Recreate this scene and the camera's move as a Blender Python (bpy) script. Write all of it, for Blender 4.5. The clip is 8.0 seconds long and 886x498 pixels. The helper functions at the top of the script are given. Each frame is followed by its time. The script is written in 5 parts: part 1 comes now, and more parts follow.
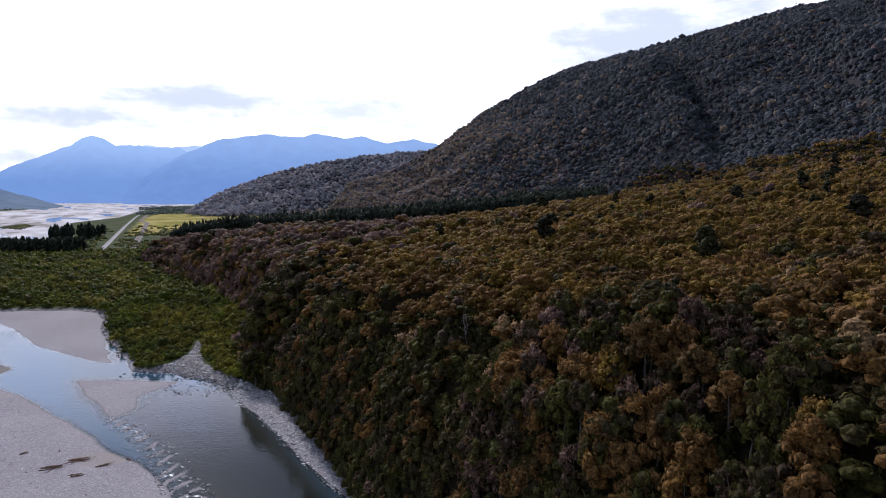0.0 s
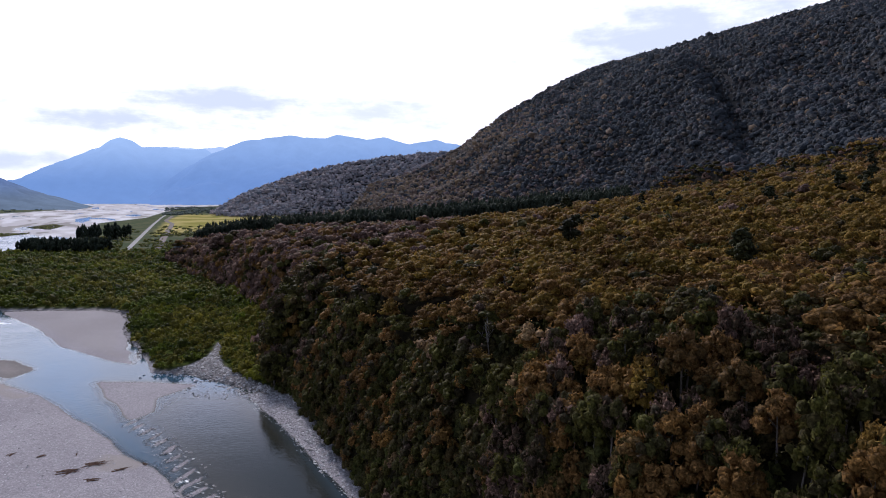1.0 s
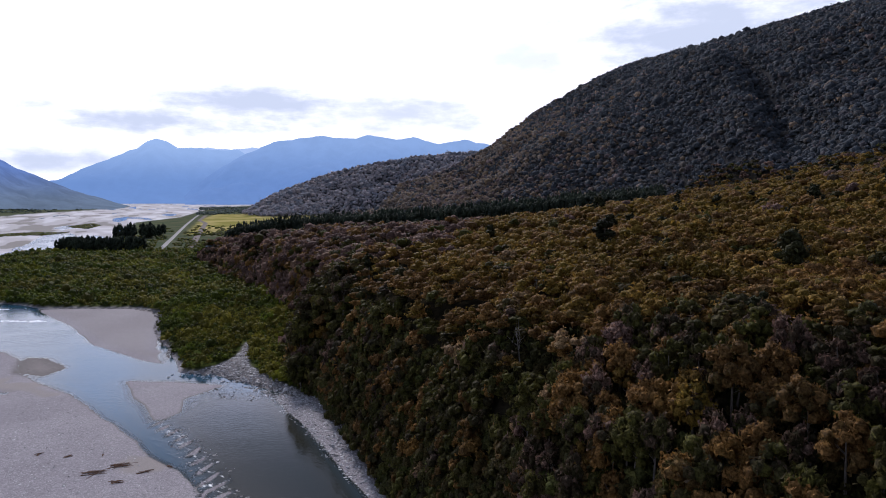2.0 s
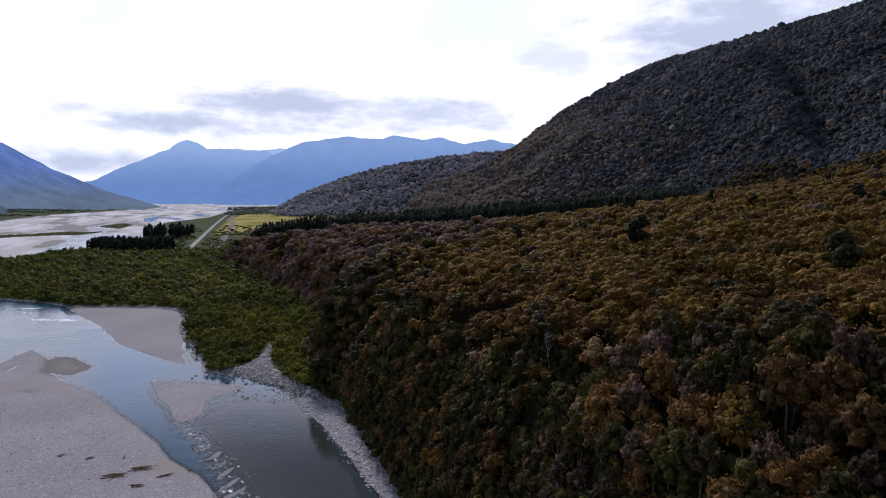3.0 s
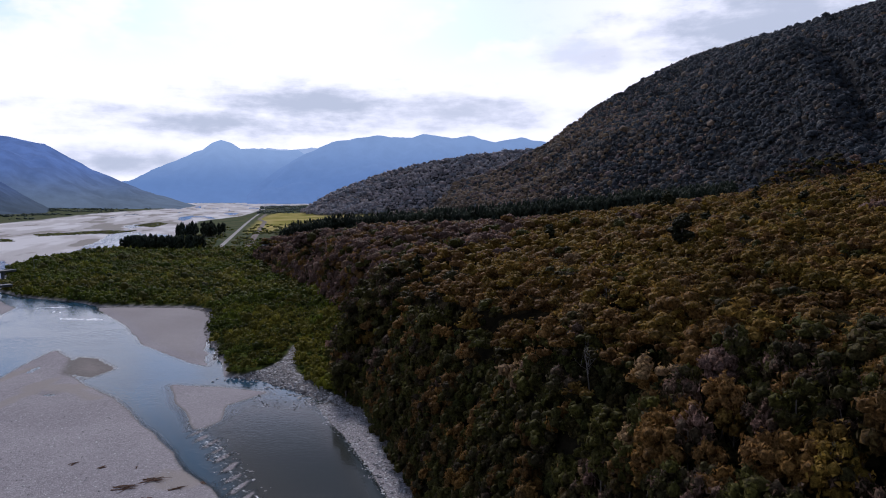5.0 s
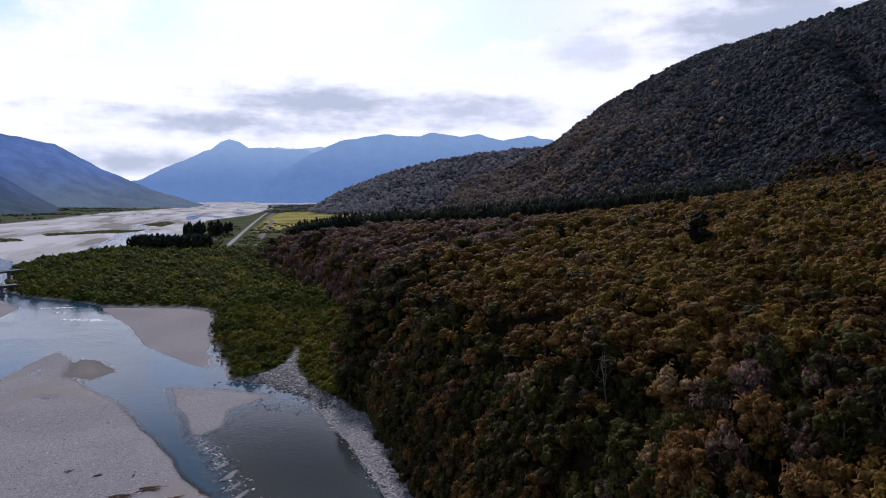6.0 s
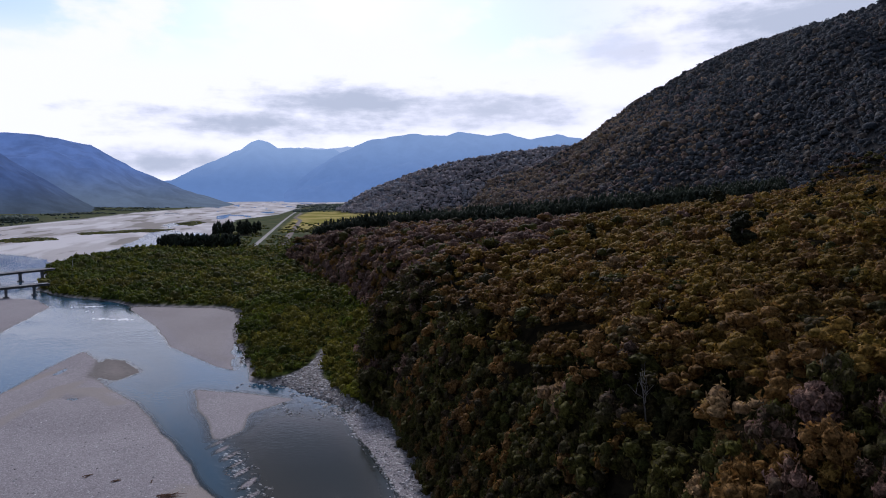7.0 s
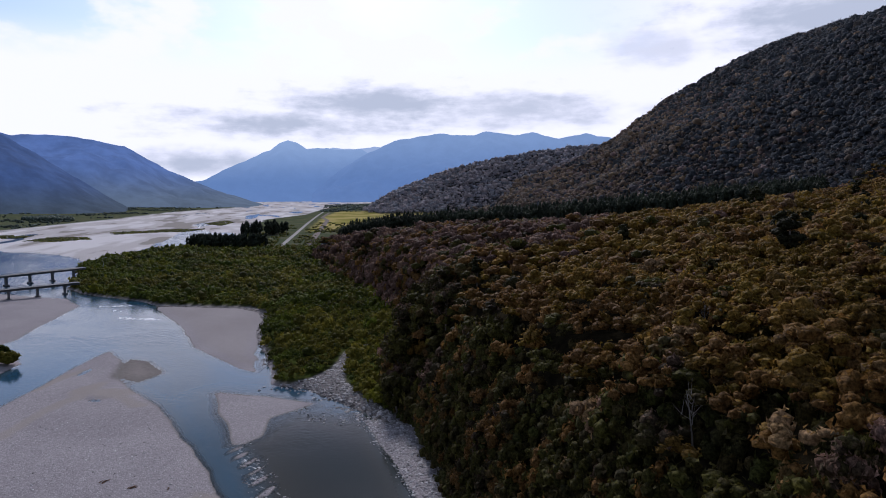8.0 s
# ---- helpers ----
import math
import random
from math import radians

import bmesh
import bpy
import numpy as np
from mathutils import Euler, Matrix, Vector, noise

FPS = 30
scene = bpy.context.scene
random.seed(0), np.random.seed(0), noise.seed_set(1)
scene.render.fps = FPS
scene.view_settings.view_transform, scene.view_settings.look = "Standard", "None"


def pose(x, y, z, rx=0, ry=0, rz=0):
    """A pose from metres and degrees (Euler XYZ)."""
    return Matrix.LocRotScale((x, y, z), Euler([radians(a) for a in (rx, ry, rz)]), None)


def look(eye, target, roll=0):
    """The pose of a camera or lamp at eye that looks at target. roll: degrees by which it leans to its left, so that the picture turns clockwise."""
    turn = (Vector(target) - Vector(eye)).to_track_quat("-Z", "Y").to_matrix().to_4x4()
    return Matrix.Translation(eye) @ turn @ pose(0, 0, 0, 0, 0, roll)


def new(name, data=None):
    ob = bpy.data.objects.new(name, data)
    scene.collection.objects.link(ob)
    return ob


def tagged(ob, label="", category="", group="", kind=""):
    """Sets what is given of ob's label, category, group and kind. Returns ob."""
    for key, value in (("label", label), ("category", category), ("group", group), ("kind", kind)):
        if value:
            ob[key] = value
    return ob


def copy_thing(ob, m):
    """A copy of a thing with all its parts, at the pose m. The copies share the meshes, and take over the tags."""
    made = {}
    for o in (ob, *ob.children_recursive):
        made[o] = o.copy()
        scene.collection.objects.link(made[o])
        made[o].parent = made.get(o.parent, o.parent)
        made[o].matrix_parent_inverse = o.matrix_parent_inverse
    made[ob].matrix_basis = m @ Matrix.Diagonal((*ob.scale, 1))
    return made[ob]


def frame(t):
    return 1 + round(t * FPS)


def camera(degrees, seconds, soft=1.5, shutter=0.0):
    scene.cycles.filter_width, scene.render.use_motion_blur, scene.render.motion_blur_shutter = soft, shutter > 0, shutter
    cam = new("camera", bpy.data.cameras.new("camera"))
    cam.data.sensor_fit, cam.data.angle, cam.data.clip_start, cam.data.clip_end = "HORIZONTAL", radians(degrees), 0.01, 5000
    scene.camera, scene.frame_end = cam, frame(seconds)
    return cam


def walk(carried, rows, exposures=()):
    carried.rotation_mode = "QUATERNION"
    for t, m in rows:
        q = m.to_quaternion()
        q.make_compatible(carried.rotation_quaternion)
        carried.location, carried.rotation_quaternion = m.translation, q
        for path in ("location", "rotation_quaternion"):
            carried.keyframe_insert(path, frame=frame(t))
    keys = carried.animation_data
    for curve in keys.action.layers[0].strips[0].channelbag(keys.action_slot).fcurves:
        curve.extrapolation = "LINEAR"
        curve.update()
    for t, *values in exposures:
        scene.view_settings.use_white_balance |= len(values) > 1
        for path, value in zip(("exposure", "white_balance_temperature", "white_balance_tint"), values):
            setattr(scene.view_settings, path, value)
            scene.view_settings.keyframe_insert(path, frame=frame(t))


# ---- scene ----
cam = camera(71.5, 8.0, soft=1.0)
PATH = [
    (0, (0.603, -8.402, 58.32), (0.795, -6.419, 58.144), 0.3),
    (0.5, (0.858, -6.3, 58.375), (1.016, -4.314, 58.2), 0.3),
    (1, (1.036, -4.279, 58.372), (1.158, -2.29, 58.198), 0.3),
    (1.5, (1.257, -2.097, 58.339), (1.331, -0.106, 58.164), 0.3),
    (3, (1.475, 4.397, 58.14), (1.419, 6.388, 57.965), 0.2),
    (3.5, (1.548, 6.597, 58.059), (1.456, 8.587, 57.884), 0.2),
    (4, (1.629, 8.76, 58.018), (1.51, 10.748, 57.841), 0.1),
    (4.5, (1.709, 11.124, 57.934), (1.568, 13.111, 57.756), 0.1),
    (6, (1.589, 18.65, 57.747), (1.41, 20.634, 57.563), -0.1),
    (6.5, (1.457, 21.262, 57.77), (1.244, 23.242, 57.585), -0.1),
    (7, (1.367, 24.007, 57.751), (1.101, 25.981, 57.565), -0.2),
    (7.5, (1.21, 26.844, 57.646), (0.897, 28.81, 57.459), -0.2),
    (8, (0.907, 29.634, 57.578), (0.555, 31.594, 57.392), -0.3),
]
walk(cam, [(t, look(eye, target, roll)) for t, eye, target, roll in PATH], [(t, stops, 5800, 20) for t, stops in ((0, 0.35), (1.5, 0.25), (3.5, -0.08), (4.5, -0.14), (6.5, -0.18), (8, -0.22))])

# ---------------------------------------------------------------- world, sun
SUN_AZ, SUN_EL = -16.0, 38.0
world = bpy.data.worlds.new("world")
scene.world = world
world.use_nodes = True


class Nodes:
    """A small wrapper to wire node trees in one line each."""

    def __init__(self, tree):
        self.tree = tree
        tree.nodes.clear()

    def add(self, kind, settings=None, **inputs):
        node = self.tree.nodes.new(kind)
        for key, value in (settings or {}).items():
            setattr(node, key, value)
        for key, value in inputs.items():
            self.put(node, key.replace("_", " "), value)
        return node

    def put(self, node, key, value):
        socket = node.inputs[int(key)] if key.isdigit() else node.inputs[key]
        if isinstance(value, bpy.types.NodeSocket):
            self.tree.links.new(value, socket)
        elif isinstance(value, bpy.types.Node):
            self.tree.links.new(value.outputs[0], socket)
        else:
            socket.default_value = value

    def math(self, op, a, b=0.0, clamp=False):
        node = self.add("ShaderNodeMath", {"operation": op, "use_clamp": clamp})
        self.put(node, "0", a)
        self.put(node, "1", b)
        return node.outputs[0]

    def span(self, value, a, b, c=0.0, d=1.0, smooth=True):
        node = self.add("ShaderNodeMapRange", {"interpolation_type": "SMOOTHSTEP" if smooth else "LINEAR"})
        for key, v in zip(("Value", "From Min", "From Max", "To Min", "To Max"), (value, a, b, c, d)):
            self.put(node, key, v)
        return node.outputs[0]

    def mix(self, fac, a, b, blend="MIX"):
        node = self.add("ShaderNodeMix", {"data_type": "RGBA", "blend_type": blend})
        self.put(node, "0", fac)
        self.put(node, "6", a)
        self.put(node, "7", b)
        return node.outputs[2]

    def noise(self, vector, scale, detail=3.0, rough=0.55):
        node = self.add("ShaderNodeTexNoise", Vector=vector, Scale=scale, Detail=detail, Roughness=rough)
        return node.outputs["Fac"]

    def ramp(self, fac, stops, mode="LINEAR"):
        node = self.add("ShaderNodeValToRGB", Fac=fac)
        node.color_ramp.interpolation = mode
        while len(node.color_ramp.elements) < len(stops):
            node.color_ramp.elements.new(0.5)
        for element, (at, colour) in zip(node.color_ramp.elements, stops):
            element.position, element.color = at, (*colour, 1)
        return node.outputs["Color"]

    def bump(self, height, strength, distance):
        return self.add("ShaderNodeBump", Height=height, Strength=strength, Distance=distance).outputs[0]


def build_sky():
    """Broken cloud: bright towards the sun, pale blue gaps above, heavier and greyer overhead and behind."""
    n = Nodes(world.node_tree)
    sky = n.add("ShaderNodeTexSky", {"sky_type": "NISHITA", "sun_disc": False, "sun_elevation": radians(SUN_EL), "sun_rotation": radians(SUN_AZ)})
    blue = n.mix(1.0, sky.outputs[0], (0.125, 0.13, 0.135, 1), "MULTIPLY")
    way = n.add("ShaderNodeTexCoord").outputs["Generated"]
    x, y, z = n.add("ShaderNodeSeparateXYZ", Vector=way).outputs
    az = n.math("MULTIPLY", n.math("ARCTAN2", x, y), 57.2958)
    el = n.math("MULTIPLY", n.math("ARCSINE", z), 57.2958)
    streak = n.add("ShaderNodeCombineXYZ", X=n.math("DIVIDE", az, 7.0), Y=n.math("DIVIDE", el, 1.7), Z=0.0).outputs[0]
    puffs = n.add("ShaderNodeCombineXYZ", X=n.math("DIVIDE", az, 9.0), Y=n.math("DIVIDE", el, 4.5), Z=3.0).outputs[0]
    thin, puff, wisp = n.noise(streak, 0.8, 5.0, 0.6), n.noise(puffs, 0.8, 5.0, 0.55), n.noise(puffs, 2.6, 5.0, 0.6)

    def bank(az0, el0, wide, high, ragged):
        dx = n.math("DIVIDE", n.math("SUBTRACT", az, az0), wide)
        dy = n.math("DIVIDE", n.math("SUBTRACT", el, el0), high)
        r = n.math("SQRT", n.math("ADD", n.math("MULTIPLY", dx, dx), n.math("MULTIPLY", dy, dy)))
        rim = n.math("ADD", n.math("MULTIPLY", n.math("SUBTRACT", 0.5, thin), ragged), n.math("MULTIPLY", n.math("SUBTRACT", 0.5, wisp), 1.8))
        return n.span(n.math("ADD", r, rim), 0.1, 1.45, 1.0, 0.0)

    grey = n.math("MAXIMUM", bank(-16.5, 8.0, 9.5, 1.6, 2.8), bank(-24.0, 6.0, 10.0, 1.2, 2.8))
    grey = n.math("MAXIMUM", grey, n.math("MULTIPLY", bank(-3.5, 7.3, 10.0, 1.5, 2.8), 0.85))
    grey = n.math("MAXIMUM", grey, n.math("MULTIPLY", bank(9.0, 12.2, 4.5, 1.7, 2.4), 0.55))
    grey = n.math("MAXIMUM", grey, bank(24.0, 13.5, 14.0, 3.2, 2.2))
    grey = n.math("MAXIMUM", grey, bank(-32.0, 2.6, 7.0, 1.1, 1.0))
    cloud = n.mix(n.math("MULTIPLY", grey, 0.9), (1.15, 1.15, 1.17, 1), (0.53, 0.59, 0.66, 1))
    gap = n.math("MULTIPLY", n.span(n.math("SUBTRACT", puff, n.span(el, 12.0, 30.0, 0.0, 0.16)), 0.47, 0.60, 1.0, 0.0), n.math("MULTIPLY", n.span(el, 9.5, 14.0), n.span(az, -6.0, 14.0, 1.0, 0.0)))
    ahead = n.mix(gap, cloud, blue)
    over = n.mix(n.noise(way, 2.2, 5.0), (0.22, 0.26, 0.33, 1), (0.40, 0.46, 0.55, 1))
    over = n.mix(n.span(y, -0.4, 0.4, 0.7, 0.0), over, (0.20, 0.235, 0.30, 1))
    turned = n.math("ADD", n.math("MULTIPLY", n.math("SUBTRACT", 1.0, y), 10.0), el)
    final = n.mix(n.span(turned, 17.5, 25.0), ahead, over)
    final = n.mix(n.span(z, -0.02, 0.0), (0.10, 0.11, 0.11, 1), final)
    back = n.add("ShaderNodeBackground", Color=final, Strength=1.0)
    n.add("ShaderNodeOutputWorld", Surface=back)


build_sky()
sun = new("sun", bpy.data.lights.new("sun", "SUN"))
sun.data.energy, sun.data.angle, sun.data.color = 2.7, radians(12), (1.0, 0.94, 0.85)
a, e = radians(SUN_AZ), radians(SUN_EL)
sun.matrix_world = look((0, 0, 400), (-math.sin(a) * math.cos(e), -math.cos(a) * math.cos(e), 400 - math.sin(e)))


# ---------------------------------------------------------------- materials
def material(name):
    mat = bpy.data.materials.new(name)
    mat.use_nodes = True
    return mat, Nodes(mat.node_tree)


def place(n):
    return n.add("ShaderNodeNewGeometry").outputs["Position"]


def attribute(n, name):
    return n.add("ShaderNodeAttribute", {"attribute_name": name}).outputs["Fac"]


def finish(n, shader):
    n.add("ShaderNodeOutputMaterial", Surface=shader)


def leaf_material(name, stops, through_light=0.2, fine=3.2, relief=1.0, lump=0.0):
    """Foliage: hue by tree, lightened and darkened by clump."""
    mat, n = material(name)
    own = n.math("FRACT", n.math("ADD", n.math("ADD", attribute(n, "tint"), 1.0), n.math("MULTIPLY", attribute(n, "single"), n.add("ShaderNodeObjectInfo").outputs["Random"])))
    colour = n.ramp(own, stops)
    grain = n.noise(place(n), fine, 4.0, 0.7)
    patch = n.noise(place(n), 0.06, 3.0)
    shade = n.math("MULTIPLY", n.span(grain, 0.32, 0.70, 1.0 - 0.65 * relief, 1.0 + 0.75 * relief), n.span(patch, 0.35, 0.65, 0.75, 1.25))
    # flecks of caught light painted in: loose sprigs brighter than the cores
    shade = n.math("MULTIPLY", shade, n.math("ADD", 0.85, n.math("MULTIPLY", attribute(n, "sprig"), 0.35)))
    colour = n.mix(1.0, colour, n.add("ShaderNodeCombineColor", Red=shade, Green=shade, Blue=shade).outputs[0], "MULTIPLY")
    normal = n.bump(grain, 0.8 * relief, 0.5 / fine)
    if lump:  # rounded tufts, so many to the metre
        tufts = n.add("ShaderNodeTexVoronoi", {"feature": "SMOOTH_F1"}, Vector=place(n), Scale=lump, Smoothness=0.3).outputs["Distance"]
        normal = n.add("ShaderNodeBump", Height=n.math("SUBTRACT", 1.0, tufts), Strength=0.9 if lump > 0.8 else 0.5, Distance=0.9 / lump, Normal=normal).outputs[0]
    body = n.add("ShaderNodeBsdfPrincipled", Base_Color=colour, Roughness=0.7, Normal=normal)
    n.put(body, "Specular IOR Level", 0.06)
    glow = n.add("ShaderNodeBsdfTranslucent", Color=colour)
    both = n.add("ShaderNodeMixShader", Fac=through_light)
    n.put(both, "1", body)
    n.put(both, "2", glow)
    finish(n, both)
    return mat


# hues by sector: 0 to 0.28 olive and gold, to 0.5 russet, to 0.7 deep green, to 0.9 mauve grey, then pale frosted tips
FOREST = [(0.0, (0.196, 0.107, 0.022)), (0.08, (0.148, 0.100, 0.016)), (0.16, (0.230, 0.136, 0.028)), (0.24, (0.137, 0.085, 0.021)), (0.32, (0.195, 0.104, 0.028)), (0.40, (0.138, 0.075, 0.025)),
          (0.47, (0.199, 0.107, 0.035)), (0.54, (0.059, 0.047, 0.018)), (0.60, (0.075, 0.071, 0.015)), (0.67, (0.045, 0.036, 0.019)), (0.74, (0.184, 0.110, 0.083)), (0.80, (0.131, 0.082, 0.065)),
          (0.87, (0.220, 0.133, 0.096)), (0.93, (0.221, 0.141, 0.062)), (0.97, (0.254, 0.163, 0.082)), (1.0, (0.209, 0.121, 0.031))]
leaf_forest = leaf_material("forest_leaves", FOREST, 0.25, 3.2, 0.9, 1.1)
# greyed to paint in haze; stops 0.5 and 0.6 hold the cloud shadow
leaf_hill = leaf_material("hill_leaves", [(0.0, (0.235, 0.182, 0.146)), (0.2, (0.170, 0.158, 0.144)), (0.4, (0.262, 0.188, 0.116)), (0.5, (0.086, 0.099, 0.110)), (0.6, (0.076, 0.086, 0.099)),
                                          (0.7, (0.235, 0.172, 0.160)), (0.85, (0.258, 0.186, 0.112)), (1.0, (0.235, 0.182, 0.146))], 0.4, 1.1, 0.45, 0.5)
leaf_under = leaf_material("undergrowth_leaves", [(0.0, (0.050, 0.048, 0.017)), (0.4, (0.072, 0.054, 0.020)), (0.7, (0.060, 0.065, 0.015)), (1.0, (0.050, 0.048, 0.017))])
# far too pale for leaves: haze over the back hill is in these colours
leaf_back_hazed = leaf_material("hazed_hill_leaves", [(0.0, (0.410, 0.361, 0.368)), (0.3, (0.320, 0.318, 0.350)), (0.5, (0.459, 0.387, 0.368)), (0.75, (0.271, 0.292, 0.331)), (1.0, (0.410, 0.361, 0.368))], 0.4, 0.5, 0.4, 0.3)
leaf_scrub = leaf_material("scrub_leaves", [(0.0, (0.091, 0.111, 0.011)), (0.2, (0.045, 0.064, 0.011)), (0.4, (0.147, 0.145, 0.013)), (0.55, (0.068, 0.078, 0.015)), (0.7, (0.162, 0.139, 0.020)),
                                            (0.85, (0.052, 0.057, 0.015)), (1.0, (0.091, 0.111, 0.011))])
# lightened and blued to paint haze into the farthest trees
leaf_far = leaf_material("hazed_far_trees", [(0.0, (0.085, 0.115, 0.105)), (0.5, (0.125, 0.155, 0.115)), (1.0, (0.085, 0.115, 0.105))], 0.2, 0.3)
leaf_dark = leaf_material("dark_leaves", [(0.0, (0.024, 0.026, 0.011)), (0.5, (0.034, 0.034, 0.013)), (1.0, (0.021, 0.021, 0.011))], 0.1, 2.0, 0.9, 1.1)
leaf_pine = leaf_material("pine_needles", [(0.0, (0.034, 0.044, 0.030)), (0.5, (0.044, 0.054, 0.034)), (1.0, (0.030, 0.040, 0.030))], 0.25, 1.0, 0.5)


def bark_material(name, dark, light):
    mat, n = material(name)
    grain = n.noise(n.add("ShaderNodeMapping", Vector=place(n), Scale=(6, 6, 1.2)).outputs[0], 2.0, 5.0)
    colour = n.ramp(grain, [(0.3, dark), (0.7, light)])
    finish(n, n.add("ShaderNodeBsdfPrincipled", Base_Color=colour, Roughness=0.9, Normal=n.bump(grain, 0.6, 0.05)))
    return mat


bark = bark_material("bark", (0.06, 0.045, 0.035), (0.22, 0.19, 0.16))
bark_pale = bark_material("dead_wood", (0.12, 0.105, 0.09), (0.26, 0.24, 0.21))


def ground_material():
    """Gravel, turf, field and forest floor, laid out by the sheet's own attributes."""
    mat, n = material("ground")
    p = place(n)
    big, mid, fine = n.noise(p, 0.035, 5.0), n.noise(p, 0.8, 5.0, 0.65), n.noise(p, 3.0, 4.0)
    stones = n.add("ShaderNodeTexVoronoi", Vector=p, Scale=3.6)
    stone_tone = n.add("ShaderNodeSeparateColor", Color=stones.outputs["Color"]).outputs[0]
    gravel = n.mix(n.span(big, 0.35, 0.65), (0.262, 0.236, 0.246, 1), (0.325, 0.296, 0.304, 1))
    gravel = n.mix(n.span(mid, 0.45, 0.75, 0.0, 0.6), gravel, (0.36, 0.34, 0.345, 1))
    gravel = n.mix(n.span(stone_tone, 0.3, 1.0, 0.0, 0.5), gravel, (0.17, 0.165, 0.165, 1))
    gravel = n.mix(n.span(stone_tone, 0.25, 0.0, 0.0, 0.45), gravel, (0.46, 0.44, 0.44, 1))
    gravel = n.mix(n.span(n.math("ADD", attribute(n, "sand"), n.math("MULTIPLY", n.math("SUBTRACT", mid, 0.5), 0.8)), 0.2, 1.1, 0.0, 0.8), gravel, n.mix(mid, (0.325, 0.285, 0.25, 1), (0.25, 0.222, 0.205, 1)))
    # far gravel lightened: sunshine beyond the cloud's shadow is painted in
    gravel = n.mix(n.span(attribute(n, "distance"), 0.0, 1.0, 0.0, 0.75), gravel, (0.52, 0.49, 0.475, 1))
    gravel = n.mix(n.span(attribute(n, "streak"), 0.52, 0.66, 0.0, 0.8), gravel, (0.64, 0.62, 0.62, 1))
    gravel = n.mix(n.span(attribute(n, "streak"), 0.40, 0.33, 0.0, 0.75), gravel, (0.20, 0.18, 0.15, 1))
    gravel = n.mix(n.math("MULTIPLY", attribute(n, "rubble"), n.span(mid, 0.3, 0.7, 1.0, 0.5)), gravel, (0.15, 0.135, 0.125, 1))
    height = n.add("ShaderNodeSeparateXYZ", Vector=p).outputs[2]
    wet = n.span(height, -0.02, 0.05, 1.0, 0.0)
    gravel = n.mix(wet, gravel, n.mix(fine, (0.090, 0.080, 0.068, 1), (0.145, 0.130, 0.112, 1)))
    floor = n.mix(n.span(mid, 0.3, 0.7), (0.014, 0.012, 0.008, 1), (0.030, 0.025, 0.015, 1))
    # hill floor raised and blued, painting in haze over the gaps
    floor = n.mix(attribute(n, "hill"), floor, n.mix(n.span(mid, 0.3, 0.7), (0.035, 0.037, 0.040, 1), (0.062, 0.060, 0.060, 1)))
    turf = n.mix(n.span(mid, 0.3, 0.7), (0.034, 0.050, 0.012, 1), (0.070, 0.076, 0.020, 1))
    field = n.mix(n.span(n.noise(p, 0.012, 3.0), 0.4, 0.6), (0.24, 0.22, 0.06, 1), (0.40, 0.33, 0.13, 1))
    # haze painted into the far turf as greyer, paler green
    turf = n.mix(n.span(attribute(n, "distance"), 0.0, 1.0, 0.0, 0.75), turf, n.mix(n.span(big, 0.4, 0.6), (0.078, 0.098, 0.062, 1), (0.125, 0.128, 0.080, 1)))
    colour = n.mix(attribute(n, "gravel"), floor, gravel)
    colour = n.mix(attribute(n, "turf"), colour, turf)
    colour = n.mix(attribute(n, "field"), colour, field)
    rough = n.span(wet, 0.0, 1.0, 0.9, 0.6)
    bump = n.bump(n.math("ADD", n.math("MULTIPLY", fine, 0.5), n.math("SUBTRACT", 1.0, stones.outputs["Distance"])), 0.5, 0.12)
    body = n.add("ShaderNodeBsdfPrincipled", Base_Color=colour, Roughness=rough, Normal=bump)
    n.put(body, "Specular IOR Level", n.math("MULTIPLY", attribute(n, "gravel"), n.span(wet, 0.0, 1.0, 0.06, 0.15)))
    finish(n, body)
    return mat


ground_mat = ground_material()


